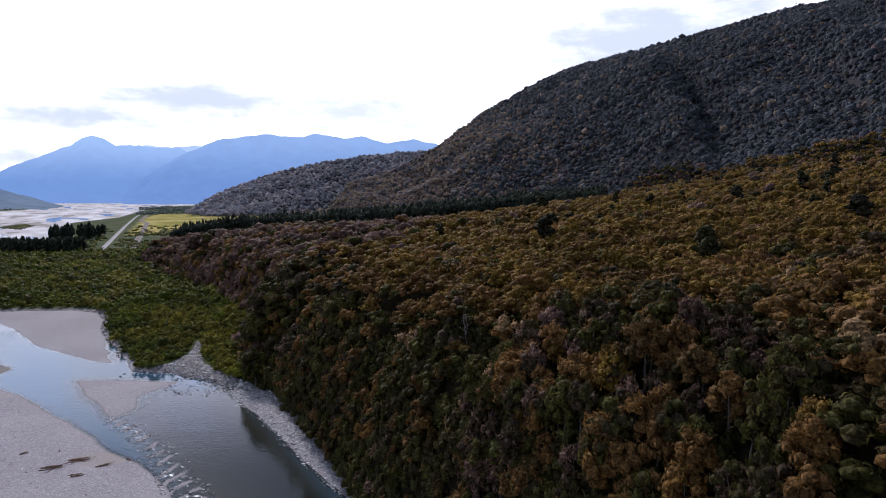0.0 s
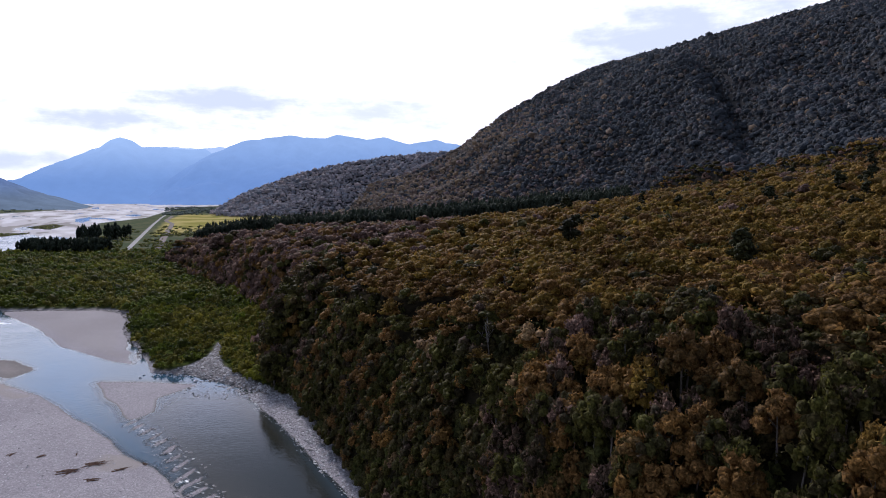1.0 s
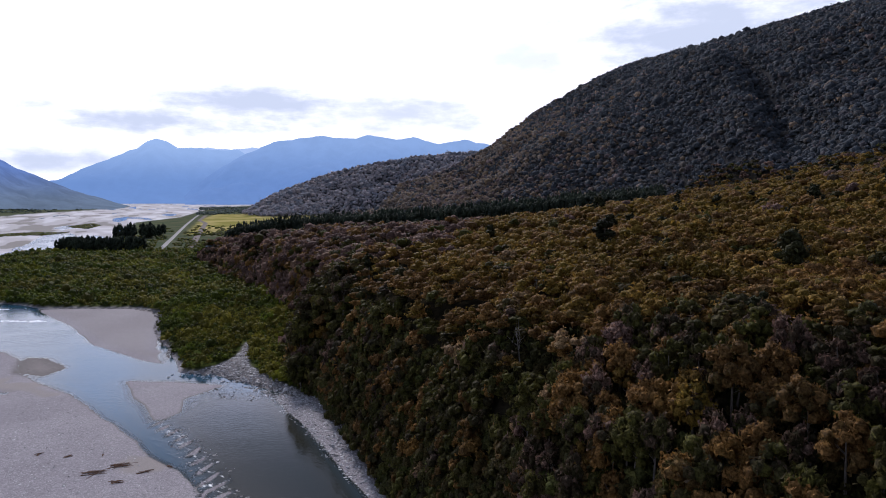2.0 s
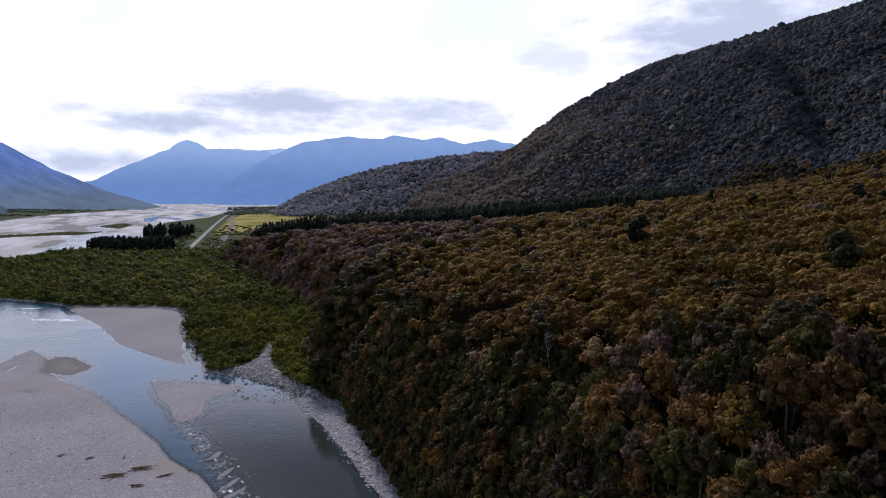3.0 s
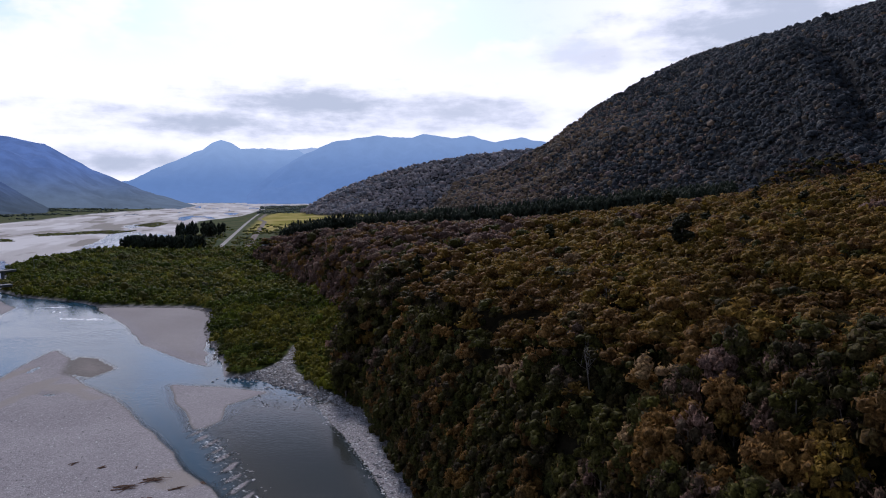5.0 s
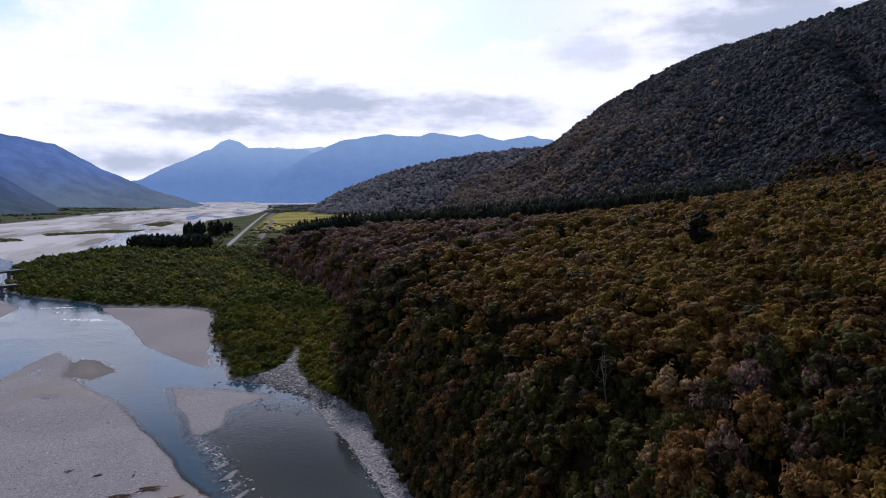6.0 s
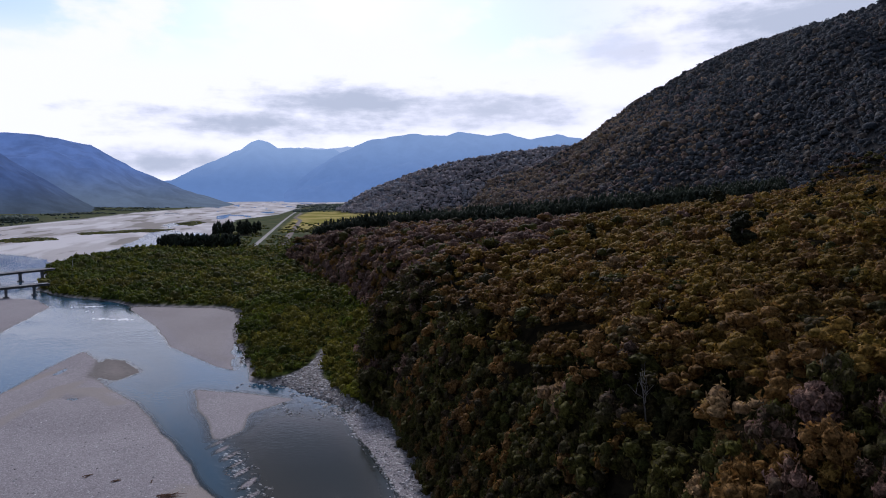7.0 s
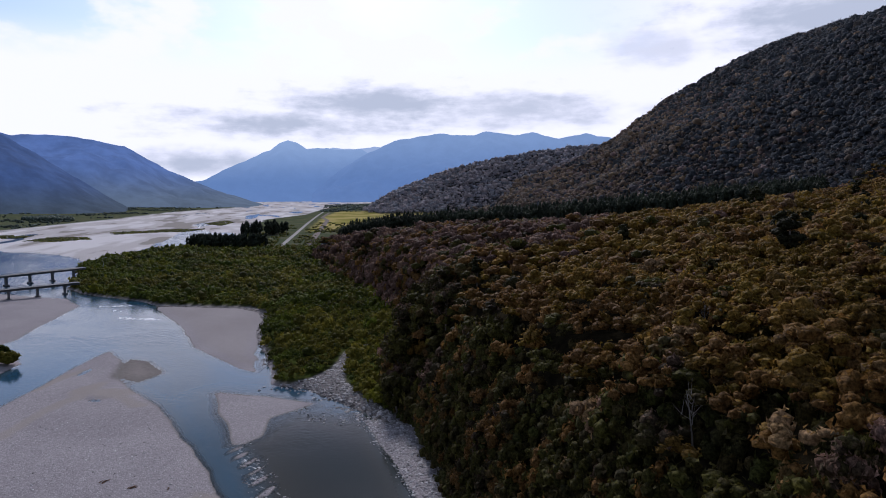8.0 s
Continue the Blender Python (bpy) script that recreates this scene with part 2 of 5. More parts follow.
def water_material():
    """Snow-fed river water: clear where it is shallow, milky blue to green where it is deep."""
    mat, n = material("river_water")
    p = place(n)
    depth = attribute(n, "depth")
    rough = attribute(n, "rapid")
    turned = n.add("ShaderNodeMapping", Vector=p, Rotation=(0, 0, radians(30))).outputs[0]
    along = n.add("ShaderNodeMapping", Vector=turned, Scale=(0.22, 0.6, 1.0)).outputs[0]
    ripple = n.math("ADD", n.math("MULTIPLY", n.noise(p, 0.9, 4.0), 0.5), n.math("MULTIPLY", n.noise(p, 0.12, 3.0), 0.5))
    waves = n.noise(along, 1.0, 3.0, 0.6)
    ripple = n.math("ADD", ripple, n.math("MULTIPLY", n.math("MULTIPLY", waves, rough), 2.5))
    normal = n.bump(ripple, n.math("ADD", 0.09, n.math("MULTIPLY", rough, 0.3)), 0.6)
    colour = n.ramp(n.span(depth, 0.0, 2.0, smooth=False), [(0.0, (0.044, 0.074, 0.098)), (0.35, (0.024, 0.074, 0.124)), (0.7, (0.014, 0.040, 0.060)), (1.0, (0.024, 0.030, 0.022))])
    slack = n.ramp(n.span(depth, 0.0, 2.0, smooth=False), [(0.0, (0.034, 0.031, 0.021)), (0.5, (0.014, 0.016, 0.012)), (1.0, (0.007, 0.012, 0.010))])
    colour = n.mix(attribute(n, "silt"), slack, colour)
    foam = n.math("MAXIMUM", n.span(n.math("MULTIPLY", rough, n.noise(p, 1.3, 5.0)), 0.585, 0.64), n.span(n.math("MULTIPLY", attribute(n, "foam"), n.noise(along, 1.6, 4.0)), 0.32, 0.48))
    colour = n.mix(foam, colour, (0.75, 0.78, 0.8, 1))
    body = n.add("ShaderNodeBsdfPrincipled", Base_Color=colour, Roughness=n.math("ADD", n.span(foam, 0.0, 1.0, 0.075, 0.6), n.math("MULTIPLY", rough, 0.03)), IOR=1.333, Normal=normal)
    clear = n.add("ShaderNodeBsdfTransparent", Color=(0.80, 0.88, 0.88, 1))
    shine = n.add("ShaderNodeBsdfGlossy", Color=(1, 1, 1, 1), Roughness=n.math("ADD", 0.04, n.math("MULTIPLY", rough, 0.03)), Normal=normal)
    thin = n.add("ShaderNodeMixShader", Fac=n.add("ShaderNodeFresnel", IOR=1.333, Normal=normal).outputs[0])
    n.put(thin, "1", clear)
    n.put(thin, "2", shine)
    both = n.add("ShaderNodeMixShader", Fac=n.math("MAXIMUM", n.span(depth, 0.0, 0.16), foam))
    n.put(both, "1", thin)
    n.put(both, "2", body)
    finish(n, both)
    return mat


water_mat = water_material()


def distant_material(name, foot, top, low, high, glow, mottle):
    """Far mountains behind kilometres of air: the light of that air is painted on as emission."""
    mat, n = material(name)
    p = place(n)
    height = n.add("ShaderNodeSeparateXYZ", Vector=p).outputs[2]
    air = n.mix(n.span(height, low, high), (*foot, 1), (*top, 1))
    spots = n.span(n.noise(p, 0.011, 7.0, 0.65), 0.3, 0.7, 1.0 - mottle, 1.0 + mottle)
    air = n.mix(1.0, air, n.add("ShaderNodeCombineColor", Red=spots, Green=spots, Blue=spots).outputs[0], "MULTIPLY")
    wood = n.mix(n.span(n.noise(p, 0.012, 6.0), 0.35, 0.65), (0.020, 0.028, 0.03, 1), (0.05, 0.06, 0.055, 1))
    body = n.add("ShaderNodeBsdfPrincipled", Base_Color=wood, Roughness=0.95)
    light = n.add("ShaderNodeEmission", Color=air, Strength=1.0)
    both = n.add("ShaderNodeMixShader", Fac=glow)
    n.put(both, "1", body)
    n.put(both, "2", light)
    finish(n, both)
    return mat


# blue haze painted into each range by emission colours, foot to top
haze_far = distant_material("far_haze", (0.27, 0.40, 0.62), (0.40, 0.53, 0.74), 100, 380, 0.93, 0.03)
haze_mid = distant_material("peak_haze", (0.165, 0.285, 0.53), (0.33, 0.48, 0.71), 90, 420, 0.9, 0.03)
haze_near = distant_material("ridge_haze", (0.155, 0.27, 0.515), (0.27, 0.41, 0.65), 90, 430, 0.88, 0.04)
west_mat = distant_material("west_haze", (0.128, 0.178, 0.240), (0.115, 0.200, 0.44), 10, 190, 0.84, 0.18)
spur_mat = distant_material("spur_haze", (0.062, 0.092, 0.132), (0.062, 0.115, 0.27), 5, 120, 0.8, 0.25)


def plain_material(name, a_colour, b_colour, rough=0.8, scale=1.5):
    mat, n = material(name)
    grain = n.noise(place(n), scale, 5.0)
    finish(n, n.add("ShaderNodeBsdfPrincipled", Base_Color=n.ramp(grain, [(0.3, a_colour), (0.7, b_colour)]), Roughness=rough, Normal=n.bump(grain, 0.3, 0.05)))
    return mat


def rock_material(name, dark, light):
    """Stones of different greys, each with its own grain."""
    mat, n = material(name)
    own = n.add("ShaderNodeNewGeometry").outputs["Random Per Island"]
    grain = n.noise(place(n), 2.5, 5.0)
    colour = n.ramp(n.math("ADD", n.math("MULTIPLY", own, 0.75), n.math("MULTIPLY", grain, 0.25)), [(0.1, dark), (0.55, tuple(0.5 * (p + q) for p, q in zip(dark, light))), (0.95, light)])
    finish(n, n.add("ShaderNodeBsdfPrincipled", Base_Color=colour, Roughness=0.85, Normal=n.bump(grain, 0.4, 0.1)))
    return mat


rock_mat = rock_material("grey_rock", (0.12, 0.11, 0.108), (0.62, 0.60, 0.60))
dark_rock = rock_material("dark_rock", (0.045, 0.038, 0.034), (0.20, 0.18, 0.165))
mixed_rock = rock_material("bank_rock", (0.06, 0.054, 0.05), (0.50, 0.48, 0.47))
concrete = plain_material("weathered_concrete", (0.08, 0.085, 0.09), (0.15, 0.15, 0.15), 0.85, 0.6)
steel = plain_material("dark_steel", (0.05, 0.055, 0.06), (0.09, 0.09, 0.095), 0.6, 0.8)
road_mat = plain_material("chip_seal", (0.20, 0.19, 0.175), (0.28, 0.265, 0.25), 0.9, 0.4)
ballast = plain_material("rail_ballast", (0.085, 0.062, 0.048), (0.15, 0.115, 0.09), 0.95, 0.4)
white_paint = plain_material("white_paint", (0.72, 0.72, 0.70), (0.8, 0.8, 0.79), 0.6, 0.5)
roof_mat = plain_material("grey_iron", (0.3, 0.31, 0.32), (0.4, 0.41, 0.42), 0.5, 0.5)
wood_mat = plain_material("driftwood", (0.10, 0.052, 0.030), (0.26, 0.15, 0.095), 0.9, 2.0)


# ---------------------------------------------------------------- the lie of the land
def lattice(ix, iy, seed):
    h = np.sin(ix * 127.1 + iy * 311.7 + seed * 74.7) * 43758.5453
    return h - np.floor(h)


def rough2(x, y, seed=0, octaves=4):
    """Smooth value noise of two coordinates, 0 to 1."""
    total, size, norm = 0.0, 1.0, 0.0
    for k in range(octaves):
        ix, iy = np.floor(x), np.floor(y)
        fx, fy = x - ix, y - iy
        fx, fy = fx * fx * (3 - 2 * fx), fy * fy * (3 - 2 * fy)
        s = seed + 13 * k
        low = lattice(ix, iy, s) * (1 - fx) + lattice(ix + 1, iy, s) * fx
        top = lattice(ix, iy + 1, s) * (1 - fx) + lattice(ix + 1, iy + 1, s) * fx
        total, norm = total + size * (low * (1 - fy) + top * fy), norm + size
        x, y, size = x * 2.03 + 5.2, y * 2.03 + 1.3, size * 0.5
    return total / norm


def inside(x, y, outline):
    """Distance from an outline in the plan: positive inside it."""
    best, sign = np.full(np.shape(x), 1e18), np.ones(np.shape(x))
    for (ax, ay), (bx, by) in zip(outline, outline[1:] + outline[:1]):
        ex, ey = bx - ax, by - ay
        wx, wy = x - ax, y - ay
        t = np.clip((wx * ex + wy * ey) / (ex * ex + ey * ey), 0, 1)
        best = np.minimum(best, (wx - t * ex) ** 2 + (wy - t * ey) ** 2)
        cross = ex * wy - ey * wx
        flip = ((y >= ay) & (y < by) & (cross > 0)) | ((y < ay) & (y >= by) & (cross < 0))
        sign = np.where(flip, -sign, sign)
    return -sign * np.sqrt(best)


def step(v, a, b):
    t = np.clip((v - a) / (b - a), 0, 1)
    return t * t * (3 - 2 * t)


TERRACE = [(60, -60), (37, 0), (24, 30), (14, 56), (2.5, 85), (-5, 106), (-13, 128), (-22, 150), (-33, 173), (-45, 189), (-50, 222), (-43, 240), (-45, 262), (-66, 290), (-80, 323), (-111, 377),
           (-146, 425), (-190, 500), (-218, 555), (-205, 640), (-170, 700), (-120, 760), (-60, 900), (0, 1200), (0, 1500), (0, 2400), (2500, 2400), (2500, -500), (200, -500)]
FLAT = [(-40, 176), (-59, 188), (-70, 196), (-82, 198), (-91, 216), (-104, 238), (-117, 261), (-126, 285), (-134, 302), (-150, 311), (-198, 311), (-213, 319), (-266, 338), (-290, 355),
        (-318, 394), (-367, 453), (-388, 560), (-388, 638), (-402, 760), (-487, 985), (-590, 1214), (-618, 1500), (-760, 2000), (-900, 2600), (-900, 4900), (600, 4900), (600, 400), (0, 190)]
WEST = [(-560, -300), (-600, 200), (-700, 500), (-835, 838), (-943, 1222), (-1102, 1659), (-1164, 2085), (-1300, 2653), (-1800, 3500), (-2000, 4900), (-4900, 4900), (-4900, -300)]
BAR_NEAR = [(-20, 60), (-38, 102), (-43, 113), (-53, 125), (-62, 133), (-70, 142), (-80, 152), (-91, 162), (-105, 175), (-118, 184), (-127, 191), (-136, 198), (-146, 215), (-158, 225),
            (-157, 216), (-151, 193), (-144, 166), (-138, 140), (-130, 90), (-120, 0), (-60, 0)]
BAR_FAR = [(-198, 311), (-159, 318), (-138, 314), (-131, 301), (-112, 250), (-104, 230), (-96, 222), (-91, 208), (-96, 210), (-107, 217), (-131, 236), (-146, 254), (-166, 277), (-192, 300)]
ISLET = [(-135, 198), (-145, 218), (-136, 216), (-122, 204), (-123, 193)]
SHOAL = [(-93, 188), (-64, 184), (-71, 173), (-68, 161), (-70, 157), (-84, 175)]
STRIP = [(-48, 176), (-34, 178), (-20, 152), (-10, 128), (-2, 106), (6, 85), (20, 50), (14, 50), (-2, 88), (-9, 108), (-18, 124), (-29, 145), (-41, 163)]
BAR_WEST = [(-310, 330), (-262, 322), (-238, 304), (-217, 254), (-207, 235), (-206, 222), (-300, 200), (-480, 200), (-480, 330)]
BANK_WEST = [(-172, 186), (-177, 205), (-190, 214), (-260, 205), (-260, 120), (-165, 120)]
CHANNEL = [(-250, 312), (-262, 330), (-310, 380), (-345, 432), (-372, 470), (-410, 505), (-470, 540), (-640, 580), (-640, 500), (-520, 450), (-430, 380), (-380, 300), (-330, 290), (-300, 312)]
FIELD = [(-345, 850), (-517, 1370), (-605, 1700), (-480, 1700), (-330, 1560), (-180, 1300), (-140, 1000), (-200, 850)]
RIFFLE = [(-71, 158), (-60, 150), (-45, 130), (-31, 108), (-24, 96), (-36, 96), (-49, 124), (-62, 142), (-73, 153)]

SANDY = [((-126.5, 149.4), (-129.6, 161.8), 4.0), ((-129.6, 161.8), (-131.2, 172.8), 4.0), ((-131.2, 172.8), (-130.5, 183.6), 4.0), ((-130.5, 183.6), (-119.7, 180.3), 4.5), ((-119.7, 180.3), (-109.5, 174.9), 4.5)]  # tan sand along the crown of the near bar
SHALLOW = [(-72, 186), (-42, 181), (-30, 170), (-22, 156), (-33, 160), (-46, 170), (-60, 172), (-68, 160), (-74, 158), (-86, 176)]
WASH = [(-84, 195.5), (-78, 197.5), (-71, 201), (-68, 210), (-68.5, 219), (-70.5, 231), (-66, 243), (-64, 241), (-66.5, 229), (-64.5, 214), (-59, 199), (-52, 190.5), (-40, 178.5), (-34, 172), (-45, 174), (-60, 186), (-72, 192)]

# how the bluff climbs: metres in from its foot, and the share of its height reached there
FACE_IN = [-0.5, 0.8, 2.2, 4.0, 6.8, 10.5, 15.5, 25]
FACE_UP = [0, 0.06, 0.34, 0.58, 0.78, 0.89, 0.96, 1.0]
HILL_AZ = [-14, -6, 1, 5, 9, 14.5, 16.5, 21, 26, 30, 35, 45, 60, 90]
HILL_EL = [-1.5, 0.2, 2.3, 4.5, 7.5, 10.35, 11.25, 12.3, 13.35, 14.05, 14.95, 15.4, 14, 10]
BACK_AZ = [-18.5, -16.6, -14.6, -10.4, -6.7, -1.6, 5, 12]
BACK_EL = [-2.2, -1.1, 0.1, 1.8, 2.8, 3.7, 4.2, 4.4]
EYE_X, EYE_Y, EYE_Z = 1.0, 8.0, 58.0


def polar(x, y):
    return np.degrees(np.arctan2(x - EYE_X, y - EYE_Y)), np.hypot(x - EYE_X, y - EYE_Y)


def land(x, y):
    """Ground height and cover at points of the plan."""
    x, y = np.asarray(x, float), np.asarray(y, float)
    az, far = polar(x, y)
    wob = 5.0 * (rough2(x / 13, y / 13, 3) - 0.5)
    # braided bed
    u, v = -0.45 * x + 0.89 * y, 0.89 * x + 0.45 * y
    braid = rough2(u / 230, v / 42, 7, 4) - 0.47
    upstream = step(far, 400, 520)
    bed = -0.9 - 0.8 * step(inside(x, y, [(-70, 172), (-45, 172), (-20, 125), (0, 80), (-10, 70), (-45, 120)]), -6, 10)
    bed = bed + 0.25 * (rough2(x / 9, y / 9, 5) - 0.5)
    bed = bed * (1 - upstream) + upstream * np.clip(5.0 * braid + 0.40 + 0.25 * step(far, 800, 1200), -0.16, 0.9)
    bed = np.where(inside(x, y, CHANNEL) + 2 * wob > 0, np.minimum(bed, -0.45), bed)
    z, sand = bed, np.zeros(np.shape(x))
    for outline, top, soft, grow in ((BAR_NEAR, 0.9, 14, 0.8), (BAR_FAR, 0.8, 10, 0), (ISLET, 0.12, 5, 0), (STRIP, 0.9, 4, -1.6), (BAR_WEST, 0.7, 12, 0), (BANK_WEST, 2.5, 6, 0)):
        d = inside(x, y, outline) + 0.5 * wob + grow
        z = np.maximum(z, np.where(d > 0, top * (1 - np.exp(-np.maximum(d, 0) / soft)), np.where(d > -3.5, 0.13 * d, 0.455 + 0.26 * d)))
    sand = np.maximum(sand, step(inside(x, y, BAR_FAR), -2, 6) * 0.6)
    sand = np.maximum(sand, step(inside(x, y, ISLET), -2, 2))
    for sx, sy, wide, long in ((-124, 184, 9, 4), (-62, 129, 7, 6), (-133, 186, 4, 13), (-150, 190, 4, 16)):
        spot = np.hypot((x - sx) / wide, (y - sy) / long) + 0.9 * (rough2(x / 7, y / 7, 15) - 0.5)
        sand = np.maximum(sand, 1 - step(spot, 0.5, 1.1))
    for (ax, ay), (bx, by), wide in SANDY:
        t = np.clip(((x - ax) * (bx - ax) + (y - ay) * (by - ay)) / ((bx - ax) ** 2 + (by - ay) ** 2), 0, 1)
        sand = np.maximum(sand, 0.9 * (1 - step(np.hypot(x - ax - t * (bx - ax), y - ay - t * (by - ay)) + 5 * (rough2(x / 9, y / 9, 45) - 0.5), 0.3 * wide, wide)))
    d = inside(x, y, SHOAL) + 1.5 + 0.4 * wob
    z = np.maximum(z, np.where(d > 0, np.minimum(0.16, 0.06 * d), np.where(d > -4, 0.06 * d, 0.16 + 0.1 * d)))
    # stony shallows between the shoal and the bank
    d = inside(x, y, SHALLOW) + 0.5 * wob
    z = np.maximum(z, np.where(d > 0, -0.12 + 0.25 * (rough2(x / 3, y / 3, 29) - 0.4), -0.12 + 0.12 * d))
    # rain pools left on the bars
    for px, py, wide, long, turn in ((-147.5, 200.5, 1.4, 5.5, 12), (-124.4, 176.8, 2.6, 1.5, 0), (-96, 217, 1.5, 10, 27)):
        c, q = math.cos(radians(turn)), math.sin(radians(turn))
        hollow = np.hypot(((x - px) * c + (y - py) * q) / wide, (-(x - px) * q + (y - py) * c) / long)
        z = np.where(hollow < 2, np.minimum(z, -0.10 + 0.5 * np.maximum(hollow - 0.6, 0)), z)
    d = inside(x, y, RIFFLE) + 0.4 * wob
    fins = np.sin((0.558 * x - 0.83 * y + 0.7 * (0.83 * x + 0.558 * y)) * 2 * np.pi / 5.0 + 5 * rough2(x / 12, y / 12, 113, 2))
    z = np.maximum(z, np.where(d > 0, -0.14 + 0.26 * np.maximum(fins, -0.3) * step(d, 0, 2.5) + 0.3 * (rough2(x / 2.5, y / 2.5, 9) - 0.45), -0.13 + 0.12 * d))
    gravel = np.ones(np.shape(x))
    turf = np.zeros(np.shape(x))
    # scrub flat and fields
    d = inside(x, y, FLAT) + 0.5 * wob
    z = np.maximum(z, np.where(d > 0, 1.9 * (1 - np.exp(-np.maximum(d, 0) / 3.0)) + 0.004 * np.clip(d, 0, 900), 0.4 * d))
    turf = np.maximum(turf, step(d, 0.5, 2.5))
    # far west bank, rising to the mountains' foot
    d = inside(x, y, WEST)
    z = np.maximum(z, np.where(d > 0, 2.0 * (1 - np.exp(-np.maximum(d, 0) / 4)) + 0.02 * np.clip(d - 120, 0, 900), 0.1 * d))
    turf = np.maximum(turf, step(d, 0, 8))
    # terrace with its steep wooded face
    d = inside(x, y, TERRACE) + wob * step(np.abs(y - 150), 0, 40) * 0.6
    rim = d + 9.0 * (rough2(x / 16, y / 16, 57, 3) - 0.5) * step(d, 1.5, 7)
    plateau = 33.8 + np.where(x > 0, 0.09, 0.05) * x + 0.00022 * np.clip(x, 0, 500) ** 2 + 0.008 * y - 0.06 * np.clip(y - 300, 0, 300)
    plateau = np.clip(plateau, 8, 120) + 6 * (rough2(x / 55, y / 55, 21) - 0.5) + 3.5 * (rough2(x / 19, y / 19, 22, 2) - 0.5)
    run = 1.0 + 1.6 * step(y, 145, 180) * (1 - 0.5 * step(y, 290, 340))
    terrace = plateau * np.interp(rim / run, FACE_IN, FACE_UP)
    wooded = step(d, -0.6, 0.3)
    z = np.where(d > -0.5, np.maximum(z, terrace), z)
    # the wooded hills behind it
    ridge_far = np.interp(az, [-14, 5, 16, 30, 60], [820, 1020, 1060, 950, 800])
    foot_far = np.interp(az, [-14, 5, 20, 30, 42, 60], [640, 640, 560, 480, 420, 350])
    ridge = EYE_Z - 3 + ridge_far * np.tan(np.radians(np.interp(az, HILL_AZ, HILL_EL)))
    rise = (far - foot_far) / (ridge_far - foot_far)
    up = np.clip(rise, 0, 1)
    body = np.sin(np.pi * up)
    # a rounded shoulder stands forward of the main slope; the valley behind its crest runs down to the terrace
    crest = 30.6 - 3.5 * up - 5.8 * up ** 2 + 1.2 * (rough2(x / 110, y / 110, 35, 3) - 0.5)
    front = 1 - step(az - crest, -2.8, 1.6)
    lead = np.where(az < crest, 0.30 * np.exp(-(((crest - az) / 13) ** 2)), 0.0) * front - 0.14 * (1 - front) * np.exp(-np.maximum(az - crest, 0) / 9.0)
    climb_up = np.clip(up + lead * up * (1 - up) * 1.9, 0, 1)
    ribs = np.abs(rough2((az + 9 * up) / 3.6, 0.9 * up, 33, 3) - 0.5) * 2
    spur = (rough2(x / 150, y / 150, 31, 3) - 0.5) * 46 * body + (ribs - 0.3) * (14 + 12 * (1 - front)) * body
    hill = z + np.maximum(ridge - z, 0) * climb_up ** 1.1 + spur
    hill = np.minimum(hill, EYE_Z - 4 - 9 * np.clip(1 - rise, 0, 1) + far * np.tan(np.radians(np.interp(az, HILL_AZ, HILL_EL))))
    hill = np.where(rise > 1, ridge - 0.35 * (far - ridge_far), hill)
    slope = (az > -14) & (rise > 0) & (d > 0)
    hill_one = 0.8 * step(rise, 0.0, 0.12) * slope
    z = np.where(slope, np.maximum(z, hill), z)
    climb = np.where(az > -14, rise, 0.0)
    back_ridge, back_foot = 1760.0, 1480.0
    top = EYE_Z - 6 + back_ridge * np.tan(np.radians(np.interp(az, BACK_AZ, BACK_EL)))
    rise = (far - back_foot) / (back_ridge - back_foot)
    back = z + np.maximum(top - z, 0) * np.clip(rise, 0, 1) ** 0.9 + (rough2(x / 120, y / 120, 41) - 0.5) * 40 * np.sin(np.pi * np.clip(rise, 0, 1))
    back = np.where(rise > 1, top - 0.3 * (far - back_ridge), back)
    behind = (az > -18.5) & (az < 14) & (rise > 0)
    lift = np.where(behind, back - z, 0.0)
    z = np.where(behind, np.maximum(z, back), z)
    wooded = np.maximum(wooded, step(lift, 1, 6))
    hill_cover = np.maximum(step(lift, 1, 6), hill_one)
    stony = step(inside(x, y, WASH), -1.0, 0.5)
    turf = turf * (1 - stony)
    field = step(inside(x, y, FIELD), -3, 8) * (1 - wooded)
    gravel = gravel * (1 - np.maximum(wooded, turf))
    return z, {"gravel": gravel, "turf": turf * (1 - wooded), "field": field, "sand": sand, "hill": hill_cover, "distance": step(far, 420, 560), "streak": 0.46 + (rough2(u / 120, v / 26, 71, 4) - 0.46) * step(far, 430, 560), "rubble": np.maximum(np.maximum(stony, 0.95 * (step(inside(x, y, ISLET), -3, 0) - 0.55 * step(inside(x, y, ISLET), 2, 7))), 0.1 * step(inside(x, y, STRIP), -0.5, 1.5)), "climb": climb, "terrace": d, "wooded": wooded}


